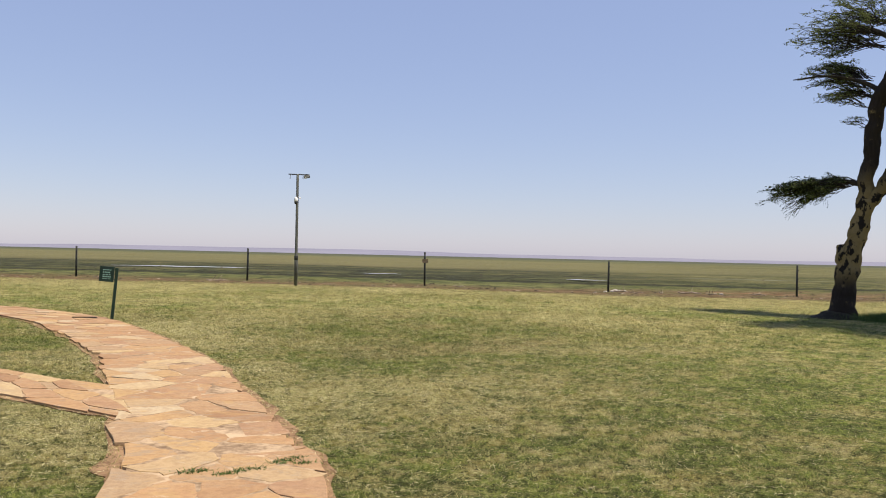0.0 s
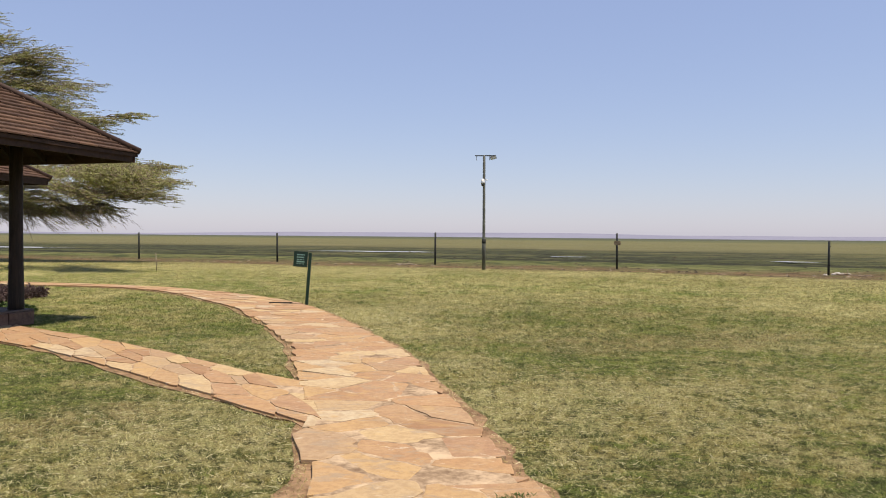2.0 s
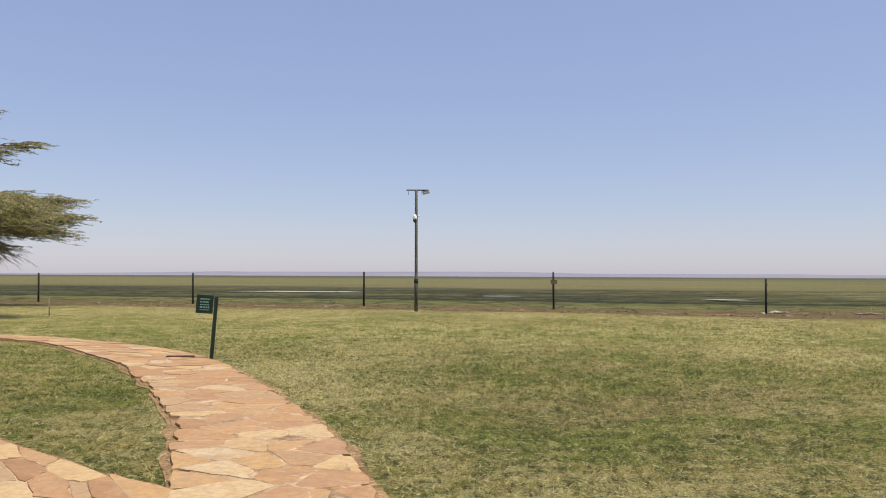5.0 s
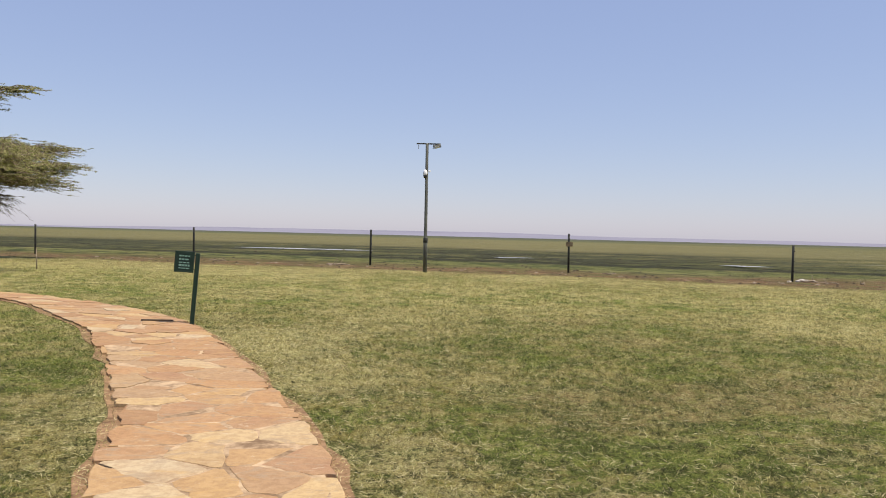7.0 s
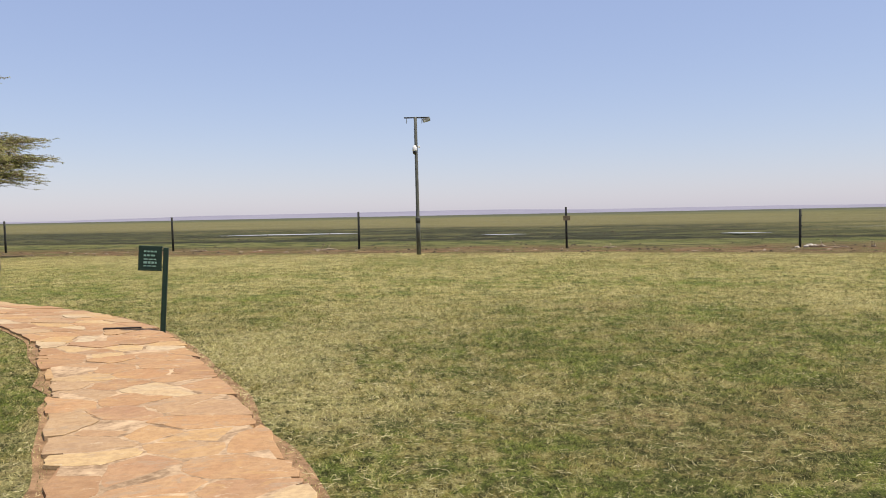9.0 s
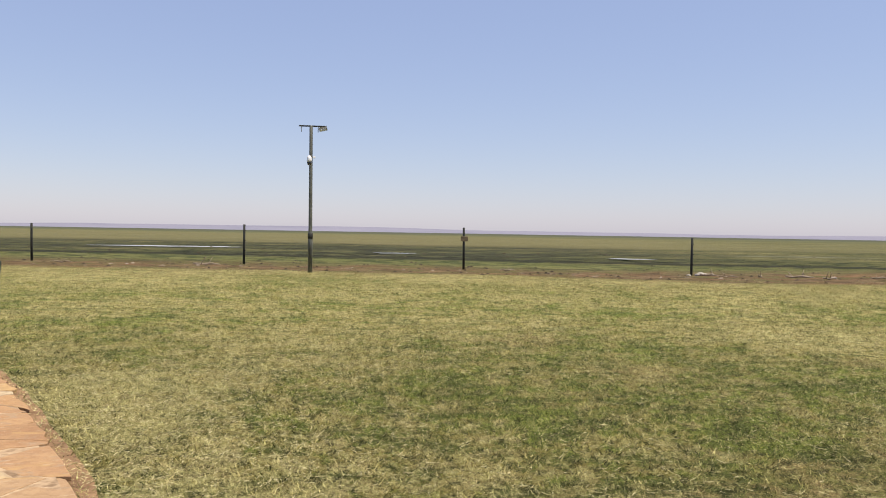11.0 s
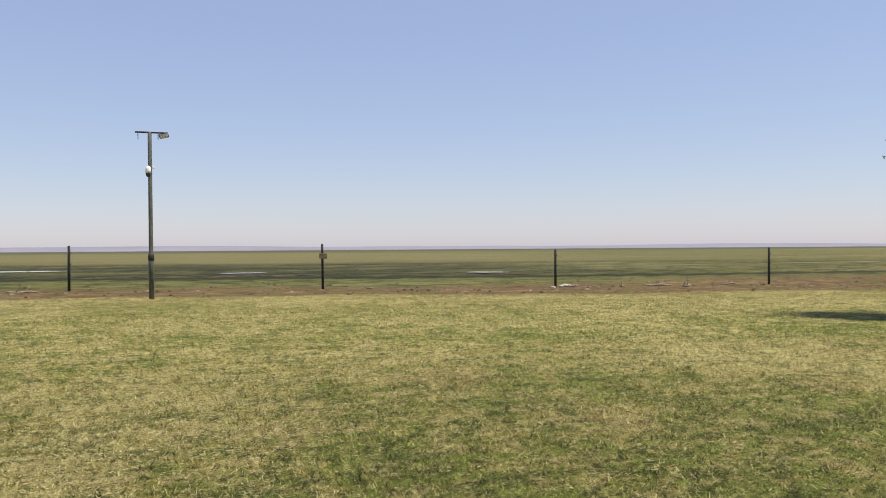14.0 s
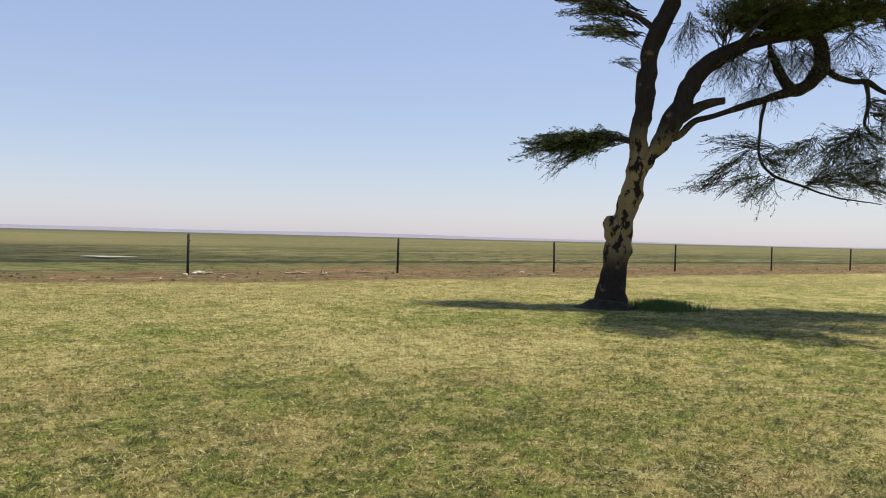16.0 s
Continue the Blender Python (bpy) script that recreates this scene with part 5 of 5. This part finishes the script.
# ---- plantings, bench and stake by the pavilions ----
def leafy_mesh(name, seed, count, wide, high, size, material):
    rng = np.random.default_rng(seed)
    v = rng.normal(0, 1, (count, 3))
    v /= np.linalg.norm(v, axis=1)[:, None]
    v *= rng.uniform(0.2, 1, (count, 1)) ** 0.4
    v[:, 2] = np.abs(v[:, 2])
    lumps = 1 + 0.25 * np.sin(v[:, :1] * 5 + seed) * np.cos(v[:, 1:2] * 4)
    c = v * (wide, wide, high) * lumps
    d = rng.normal(0, 1, (count, 3)) * (1, 1, 0.7)
    d /= np.linalg.norm(d, axis=1)[:, None]
    w = np.cross(d, rng.normal(0, 1, (count, 3)))
    w /= np.linalg.norm(w, axis=1)[:, None]
    s = size * rng.uniform(0.6, 1.3, (count, 1))
    return tri_mesh(name, np.stack([c - w * s * 0.35, c + w * s * 0.35, c + d * s], 1), material)


def build_plants():
    rng = random.Random(12)
    purple = [leafy_mesh("foliage", 40 + k, 420, 0.36, 0.30, 0.10, MAT_PURPLE) for k in range(3)]
    green = [leafy_mesh("foliage", 50 + k, 360, 0.30, 0.15, 0.08, MAT_SHRUB) for k in range(3)]
    stem = bmesh.new()
    tube(stem, [(0, 0, -0.05), (0.01, 0, 0.1), (0.0, 0.02, 0.2)], [0.015, 0.012, 0.006], 6)
    stems = bpy.data.meshes.new("stem")
    stem.to_mesh(stems)
    stem.free()
    stems.materials.append(MAT_TWIG)
    spots = [(-10.9 - 0.52 * (k % 3) + rng.uniform(-0.12, 0.12), 15.9 + 0.47 * (k // 3) + rng.uniform(-0.12, 0.12)) for k in range(18)]
    for x, y in spots:
        plant = empty("bedding_plant", pose(x, y, 0, 0, 0, rng.uniform(0, 360)))
        tagged(plant, "low purple-brown leafy plant in the flower bed", "plant", "purple plants in the bed")
        for name, me in (("foliage", rng.choice(purple)), ("stem", stems)):
            o = new(name, me)
            o.parent = plant
    for k in range(14):
        f = k / 13
        x, y = -9.0 - 2.9 * f + rng.uniform(-0.1, 0.1), 14.75 + 0.75 * f + rng.uniform(-0.1, 0.1)
        plant = empty("border_plant", pose(x, y, 0, 0, 0, rng.uniform(0, 360)))
        tagged(plant, "low dark green border plant beside the pavilion", "plant", "green border plants")
        for name, me in (("foliage", rng.choice(green)), ("stem", stems)):
            o = new(name, me)
            o.parent = plant
    shrub = empty("shrub", pose(-20.05, 26.6, 0))
    tagged(shrub, "dense rounded green shrub behind the bench", "shrub")
    o = new("foliage", leafy_mesh("foliage", 71, 2600, 0.75, 1.55, 0.11, MAT_SHRUB))
    o.parent = shrub
    bm = bmesh.new()
    tube(bm, [(0, 0, -0.1), (0.03, 0.02, 0.5), (0.0, 0.05, 1.1)], [0.05, 0.04, 0.02], 8)
    part("trunk", bm, MAT_TWIG, shrub)


build_plants()


def build_bench():
    bench = empty("garden_bench", pose(-19.35, 25.1, 0, 0, 0, 35))
    tagged(bench, "black metal garden bench with armrests on the lawn", "bench")
    for x in (-0.62, 0.62):
        for y in (-0.22, 0.22):
            bm = bmesh.new()
            tube(bm, [(x, y, 0), (x, y * 0.95, 0.42)], [0.022, 0.02], 8)
            part("leg", bm, MAT_POST, bench)
        bm = bmesh.new()
        tube(bm, [(x, -0.22, 0.40), (x, -0.23, 0.62), (x, -0.15, 0.66), (x, 0.24, 0.66)], [0.02, 0.02, 0.022, 0.02], 8)
        part("armrest", bm, MAT_POST, bench)
        bm = bmesh.new()
        tube(bm, [(x, 0.22, 0.40), (x, 0.27, 0.86)], [0.02, 0.02], 8)
        part("back_upright", bm, MAT_POST, bench)
    for k in range(5):
        bm = bmesh.new()
        box(bm, (1.28, 0.07, 0.022), pose(0, -0.20 + 0.1 * k, 0.42), 0.004)
        part("seat_slat", bm, MAT_POST, bench)
    for k in range(4):
        bm = bmesh.new()
        box(bm, (1.26, 0.02, 0.06), pose(0, 0.235 + 0.011 * k, 0.52 + 0.1 * k), 0.004)
        part("back_slat", bm, MAT_POST, bench)


build_bench()

stake = new("stake", bpy.data.meshes.new("stake"))
bm = bmesh.new()
tube(bm, [(0, 0, -0.1), (0.01, 0, 0.35), (0.0, 0.01, 0.75)], [0.022, 0.02, 0.016], 8)
bm.to_mesh(stake.data)
bm.free()
stake.data.materials.append(MAT_DEAD)
stake.matrix_world = pose(-14.2, 32.6, 0, 2, -2, 0)
tagged(stake, "thin weathered wooden stake standing in the lawn", "stake")


batten = new("batten", bpy.data.meshes.new("batten"))
bm = bmesh.new()
box(bm, (0.52, 0.05, 0.025), pose(0, 0, 0.012), 0.005)
bm.to_mesh(batten.data)
bm.free()
batten.data.materials.append(MAT_WOOD)
batten.matrix_world = pose(-4.45, 17.05, 0.044, 0, 0, 4)
tagged(batten, "short dark wooden batten lying on the paved walk", "batten")


# ---- driftwood, stones and clods along the fence ----
def build_debris():
    rng = random.Random(17)
    spots = [(21.9, 38.9, 1.3, 0.045, -12), (22.9, 38.2, 0.9, 0.04, 20), (18.9, 41.6, 0.9, 0.035, -35), (19.7, 41.2, 1.0, 0.03, 5), (20.9, 40.4, 1.1, 0.03, 60), (-4.9, 47.7, 1.3, 0.05, 4), (26.2, 39.0, 0.9, 0.035, -30), (9.6, 44.0, 0.8, 0.03, 15), (-11.5, 47.2, 1.0, 0.03, -10)]
    for x, y, length, r, turn in spots:
        bm = bmesh.new()
        pts, rad = [], []
        for k in range(8):
            f = k / 7 - 0.5
            pts.append((f * length, 0.08 * math.sin(f * 7 + x), 0.03 + r + 0.05 * math.sin(f * 5 + y) ** 2))
            rad.append(r * (1.1 - 0.9 * abs(f)) * rng.uniform(0.8, 1.2))
        tube(bm, pts, rad, 8)
        for k in range(2):
            s = Vector(pts[rng.randint(2, 5)])
            tube(bm, [s, s + Vector((rng.uniform(-0.3, 0.3), rng.uniform(-0.2, 0.2), rng.uniform(0.12, 0.35)))], [r * 0.5, r * 0.2], 6)
        ob = new("driftwood", bpy.data.meshes.new("driftwood"))
        bm.to_mesh(ob.data)
        bm.free()
        ob.data.materials.append(MAT_DEAD)
        ob.matrix_world = pose(x, y, float(ground_height(np.array(x), np.array(y))) - 0.02, 0, 0, turn)
        tagged(ob, "bleached dead branch lying on trampled earth", "dead branch", "dead branches by the fence")
    for x, y, s in ((18.70, 41.95, 0.18), (18.92, 41.9, 0.13), (18.5, 41.85, 0.14), (18.1, 41.9, 0.12), (19.3, 41.9, 0.10), (-8.5, 46.9, 0.08), (2.1, 44.4, 0.08), (24.5, 40.0, 0.12), (36.0, 36.2, 0.14)):
        bm = bmesh.new()
        bmesh.ops.create_icosphere(bm, subdivisions=2, radius=s)
        for v in bm.verts:
            v.co *= 1 + 0.35 * noise.noise(v.co * 4 / max(s, 0.1) * 0.3 + Vector((x, y, 0)))
            v.co.z *= 0.62
        ob = new("stone", bpy.data.meshes.new("stone"))
        bm.to_mesh(ob.data)
        bm.free()
        ob.data.materials.append(MAT_ROCK)
        ob.matrix_world = pose(x, y, float(ground_height(np.array(x), np.array(y))) + 0.3 * s, 0, 0, rng.uniform(0, 360))
        tagged(ob, "pale weathered stone lying by the fence line", "stone", "pale stones by the fence")
    # clods and dung, too many to count
    g = np.random.default_rng(8)
    tris = []
    for _ in range(900):
        n, s_ = g.uniform(36.6, 52) if g.random() < 0.85 else g.uniform(45, 90), g.uniform(-45, 75)
        x, y = 0.9685 * s_ + 0.2478 * n, -0.2478 * s_ + 0.9685 * n
        r = g.uniform(0.03, 0.12) * (1.0 if n < 60 else 1.5)
        z = float(ground_height(np.array(x), np.array(y)))
        ring = [(x + r * g.uniform(0.7, 1.4) * math.cos(a), y + r * g.uniform(0.7, 1.4) * math.sin(a), z - 0.01) for a in np.arange(6) * 1.047]
        top = (x, y, z + r * g.uniform(0.4, 0.8))
        tris += [(ring[k], ring[(k + 1) % 6], top) for k in range(6)]
    chips = []
    for _ in range(170):
        n, s_ = g.normal(41.2, 1.7), g.uniform(-40, 70)
        x, y = 0.9685 * s_ + 0.2478 * n, -0.2478 * s_ + 0.9685 * n
        z = float(ground_height(np.array(x), np.array(y)))
        a, long, wide, high = g.uniform(0, 3.14), g.uniform(0.03, 0.14), g.uniform(0.015, 0.035), g.uniform(0.02, 0.08)
        u, v = np.array((math.cos(a), math.sin(a), 0)) * long, np.array((-math.sin(a), math.cos(a), 0)) * wide
        c0 = np.array((x, y, z - 0.005))
        ring, top = [c0 - u - v, c0 + u - v, c0 + u + v, c0 - u + v], [c0 - u * 0.7 + (0, 0, high * 0.7), c0 + u * 0.6 + (0, 0, high)]
        chips += [(ring[0], ring[1], top[1]), (ring[0], top[1], top[0]), (ring[2], ring[3], top[0]), (ring[2], top[0], top[1]), (ring[1], ring[2], top[1]), (ring[3], ring[0], top[0])]
    ob = new("wood_litter", tri_mesh("wood_litter", np.array(chips), MAT_DEAD))
    tagged(ob, "bleached wood chips strewn along the fence line", "litter", kind="stuff")
    ob = new("earth_clods", tri_mesh("earth_clods", np.array(tris), MAT_CLOD))
    tagged(ob, "scattered earth clods and dung on the trampled ground", "clods", kind="stuff")


build_debris()


def build_water():
    for k, (x, y, rx, ry, turn) in enumerate(((-12.8, 88.0, 5.6, 2.4, -6), (7.6, 71.5, 1.4, 1.1, 0), (24.5, 62.5, 1.8, 0.8, -12), (-62, 92, 10.0, 3.0, 6),)):
        g = random.Random(k + 3)
        n = 40
        ph = [g.uniform(0, 6.3) for _ in range(4)]
        verts = [(0, 0, 0)]
        for j in range(n):
            a = 2 * math.pi * j / n
            w = 1 + 0.25 * math.sin(2 * a + ph[0]) + 0.16 * math.sin(5 * a + ph[1]) + 0.1 * math.sin(9 * a + ph[2])
            verts.append((rx * w * math.cos(a), ry * w * math.sin(a), 0))
        faces = [(0, 1 + j, 1 + (j + 1) % n) for j in range(n)]
        ob = new("water", mesh_of("water", verts, faces, MAT_WATER))
        ob.matrix_world = pose(x, y, -0.175, 0, 0, turn)
        tagged(ob, "shallow still pool reflecting the pale sky", "water", kind="structure")


build_water()


# ---- grass ----
def blades(name, x, y, high, wide, lean, seed, material, z=None):
    g = np.random.default_rng(seed)
    n = len(x)
    a, b = g.uniform(0, 2 * math.pi, n), g.uniform(0, 2 * math.pi, n)
    h = high * g.uniform(0.5, 1.3, n)
    tilt = np.clip(g.normal(lean, 0.28, n), 0.05, 1.52)
    base = np.stack([x, y, ground_height(x, y) + g.uniform(-0.004, 0.014, n) if z is None else z], -1)
    side = np.stack([np.cos(a), np.sin(a), np.zeros(n)], -1) * (wide * g.uniform(0.6, 1.3, n))[:, None]
    tip = base + np.stack([np.cos(b) * np.sin(tilt), np.sin(b) * np.sin(tilt), np.cos(tilt)], -1) * h[:, None]
    return tri_mesh(name, np.stack([base - side, base + side, tip], 1), material)


def build_grass():
    g = np.random.default_rng(2)

    def field(count, x0, x1, y0, y1, thin):
        x, y = g.uniform(x0, x1, count), g.uniform(y0, y1, count)
        off = np.hypot(np.clip(np.abs(x) - 1.0, 0, None), np.clip(y - 13.0, 0, None))
        keep = g.random(count) < 1.0 / (1.0 + (off / thin) ** 2)
        # gaps and tufts
        tuft = 0.5 + 0.5 * np.sin(x * 7.1 + 2 * np.sin(y * 3.3)) * np.sin(y * 6.3 + 2 * np.sin(x * 2.9))
        keep &= g.random(count) < 0.35 + 0.65 * tuft
        x, y = x[keep], y[keep]
        bad = near_strip(MAIN, x, y, 0.015) | near_strip(SIDE, x, y, 0.015)
        thin_edge = near_strip(MAIN, x, y, 0.16) | near_strip(SIDE, x, y, 0.15)
        bad |= thin_edge & (g.random(len(x)) < 0.6)
        q = np.array(P1.inverted())
        lx, ly = q[0, 0] * x + q[0, 1] * y + q[0, 3], q[1, 0] * x + q[1, 1] * y + q[1, 3]
        bad |= (lx > 1.3) & (ly > 0.85)
        return x[~bad], y[~bad]

    x, y = field(4300000, -9, 16, 2.4, 21, 5.0)
    ob = new("grass", blades("grass", x, y, 0.036, 0.0023, 1.1, 5, MAT_BLADE))
    tagged(ob, "short mown grass, half green and half dry straw", "grass", kind="stuff")
    x, y = field(800000, -16, 26, 12, 31, 14.0)
    ob = new("grass", blades("grass", x, y, 0.056, 0.0055, 1.1, 6, MAT_BLADE))
    tagged(ob, "short patchy lawn grass towards the fence", "grass", kind="stuff")
    x, y = g.uniform(-28, 52, 420000), g.uniform(14, 45, 420000)
    far = ACROSS[0] * x + ACROSS[1] * y
    keep = (far > 26) & (far < 39.5) & (g.random(len(x)) < 0.78 * np.clip((39.5 - far) / 5.0, 0, 1))
    ob = new("grass", blades("grass", x[keep], y[keep], 0.05, 0.007, 1.2, 8, MAT_BLADE))
    tagged(ob, "dry golden lawn grass along the fence line", "grass", kind="stuff")
    # long dry stalks lying loose on the sward
    n = 190000
    x, y = g.uniform(-8, 14, n), g.uniform(2.6, 21, n)
    patch = np.zeros(n)
    for px, py, reach, strength in WORN:
        patch += max(strength, 0.0) * np.exp(-((x - px) ** 2 + (y - py) ** 2) / reach**2)
    patch += 0.16 * np.sin(x * 2.3 + 1.7 * np.sin(y * 1.9)) * np.sin(y * 2.7 + 1.3 * np.sin(x * 1.3))
    keep = g.random(n) < np.clip(0.09 + 1.2 * patch, 0.03, 0.75)
    keep &= g.random(n) < 1.0 / (1.0 + (np.hypot(np.clip(np.abs(x) - 1.0, 0, None), np.clip(y - 13.0, 0, None)) / 6.0) ** 2)
    keep &= ~(near_strip(MAIN, x, y, 0.02) | near_strip(SIDE, x, y, 0.02))
    q = np.array(P1.inverted())
    keep &= ~((q[0, 0] * x + q[0, 1] * y + q[0, 3] > 1.2) & (q[1, 0] * x + q[1, 1] * y + q[1, 3] > 0.8))
    x, y = x[keep], y[keep]
    n = len(x)
    a = g.uniform(0, 6.283, n)
    bend, long = g.normal(0, 0.6, n), g.uniform(0.035, 0.11, n)
    z = ground_height(x, y) + g.uniform(0.006, 0.026, n)
    pts = [np.stack([x, y, z], -1)]
    for k in range(3):
        pts.append(pts[-1] + np.stack([np.cos(a) * long / 3, np.sin(a) * long / 3, g.normal(0.002, 0.007, n)], -1))
        a = a + bend / 2
    up = np.array((0, 0, 1.0))
    tris = []
    for k in range(3):
        d = pts[k + 1] - pts[k]
        side = np.cross(d, up)
        side *= (g.uniform(0.0008, 0.0018, n) / (np.linalg.norm(side, axis=1) + 1e-9))[:, None]
        side[:, 2] += g.normal(0, 0.001, n)
        if k < 2:
            tris += [np.stack([pts[k] - side, pts[k] + side, pts[k + 1] + side], 1), np.stack([pts[k] - side, pts[k + 1] + side, pts[k + 1] - side], 1)]
        else:
            tris.append(np.stack([pts[k] - side, pts[k] + side, pts[k + 1]], 1))
    ob = new("dry_stalks", tri_mesh("dry_stalks", np.concatenate(tris), MAT_STALK))
    tagged(ob, "loose bleached grass stalks lying on the lawn", "dry grass", kind="stuff")
    # lush tuft in the shade of the tree, long dry grass by the soil edges
    n = 7000
    r, a = np.abs(g.normal(0, 0.45, n)), g.uniform(0, 6.283, n)
    x, y = 18.40 + r * np.cos(a) * 1.1, 19.65 + r * np.sin(a) * 1.1
    ob = new("tall_grass", blades("tall_grass", x, y, 0.24, 0.006, 0.35, 7, MAT_LUSH))
    tagged(ob, "taller green grass growing against the tree foot", "grass", kind="stuff")


build_grass()


def build_weeds():
    g = np.random.default_rng(31)
    spots = ((-0.32, 4.12), (-0.24, 4.16), (0.06, 4.12), (0.14, 4.18), (0.30, 4.32), (0.36, 4.38), (0.44, 4.46), (0.50, 4.30), (-0.05, 4.06))
    at = np.repeat(np.array(spots), 120, axis=0) + g.normal(0, 1, (120 * len(spots), 2)) * (0.05, 0.018)
    ob = new("weeds", blades("weeds", at[:, 0], at[:, 1], 0.040, 0.006, 1.1, 32, MAT_LUSH, np.full(len(at), 0.034)))
    tagged(ob, "small green weeds growing in the paving joints", "weeds", kind="stuff")


build_weeds()


# ---- paving stones ----
def clip(poly, n, d):
    """The part of a polygon where p . n <= d."""
    out = []
    for k, p in enumerate(poly):
        q = poly[(k + 1) % len(poly)]
        a, b = p @ n - d, q @ n - d
        if a <= 0:
            out.append(p)
        if (a < 0 < b) or (b < 0 < a):
            out.append(p + (q - p) * (a / (a - b)))
    return out


def stones_of(strip, seed, size, joint, parent, start, end, drop=0.0):
    g = np.random.default_rng(seed)
    seeds = []
    s = start
    row = 0
    while s < end:
        wide = strip.wide(s)
        n = max(2, round(wide / (size * 1.12)))
        for k in range(n):
            if g.random() < 0.16:
                continue
            seeds.append((s + g.uniform(-0.42, 0.42) * size, wide * ((k + 0.5 + (0.25 if row % 2 else -0.25)) / n) + g.uniform(-0.32, 0.32) * size))
        s += size * 0.88
        row += 1
    seeds = np.array(seeds)
    for k, c in enumerate(seeds):
        near = np.argsort(((seeds - c) ** 2).sum(1))[1:22]
        poly = [c + np.array(v) for v in ((-1.2, -1.2), (1.2, -1.2), (1.2, 1.2), (-1.2, 1.2))]
        gap = joint * g.uniform(0.6, 1.5)
        for j in near:
            d = seeds[j] - c
            far = np.linalg.norm(d)
            n = d / far
            poly = clip(poly, n, n @ (c + seeds[j]) / 2 - gap / 2)
            if len(poly) < 3:
                break
        wide = strip.wide(c[0])
        poly = clip(poly, np.array((0.0, -1.0)), g.uniform(-0.04, 0.09)) if len(poly) > 2 else poly
        poly = clip(poly, np.array((0.0, 1.0)), wide + g.uniform(0.0, 0.035)) if len(poly) > 2 else poly
        poly = clip(poly, np.array((-1.0, 0.0)), -start + 0.3) if len(poly) > 2 else poly
        poly = clip(poly, np.array((1.0, 0.0)), end + g.uniform(0, 0.2)) if len(poly) > 2 else poly
        if len(poly) < 3:
            continue
        ring = []
        for i, p in enumerate(poly):
            q = poly[(i + 1) % len(poly)]
            far = np.linalg.norm(q - p)
            if far < 0.03:
                continue
            ring.append(p + (q - p) * min(0.12, 0.02 / far))
            m = 1 if far < 0.16 else 2 if far < 0.34 else 3
            for f in np.arange(1, m + 1) / (m + 1):
                ring.append(p + (q - p) * f + g.normal(0, 0.016, 2))
        if len(ring) < 4:
            continue
        ring = [strip.at(p[0], p[1] / strip.wide(p[0])) for p in ring]
        mid = np.mean(ring, axis=0)
        top = 0.0400 + g.normal(0, 0.0015) + (0.007 if g.random() < 0.12 else 0.0)
        if drop and c[0] < 0.6:
            top -= drop
        slope = g.normal(0, 0.004, 2)
        lift = lambda p: top + float((np.array(p) - mid) @ slope)
        n = len(ring)
        low = [(p[0] - mid[0], p[1] - mid[1], 0.012) for p in ring]
        edge = [(p[0] - mid[0], p[1] - mid[1], lift(p) - 0.0025) for p in ring]
        ins = [p + (mid - p) * min(0.2, 0.009 / (np.linalg.norm(mid - p) + 1e-6)) for p in ring]
        face = [(p[0] - mid[0], p[1] - mid[1], lift(p)) for p in ins]
        faces = [tuple(range(2 * n, 3 * n))]
        for i in range(n):
            j = (i + 1) % n
            faces += [(i, j, n + j, n + i), (n + i, n + j, 2 * n + j, 2 * n + i)]
        area = sum(face[i][0] * face[(i + 1) % n][1] - face[(i + 1) % n][0] * face[i][1] for i in range(n))
        if area < 0:
            faces = [f[::-1] for f in faces]
        ob = new("flagstone", mesh_of("flagstone", low + edge + face, faces, MAT_STONE))
        ob.parent = parent
        ob.location = (mid[0], mid[1], 0)


walk_bed = ribbon("pavement", MAIN, -0.05, 1, 0.0375, 0.06, MAT_MORTAR, "curving walk of irregular orange sandstone flags", 0.01)
side_bed = ribbon("pavement", SIDE, -0.05, 2, 0.0345, 0.06, MAT_MORTAR, "side walk of sandstone flags leading to the pavilion", 0.01)
stones_of(MAIN, 11, 0.40, 0.020, walk_bed, 0.3, MAIN.length - 0.2)
stones_of(SIDE, 12, 0.50, 0.018, side_bed, 0.05, SIDE.length - 0.1, 0.004)
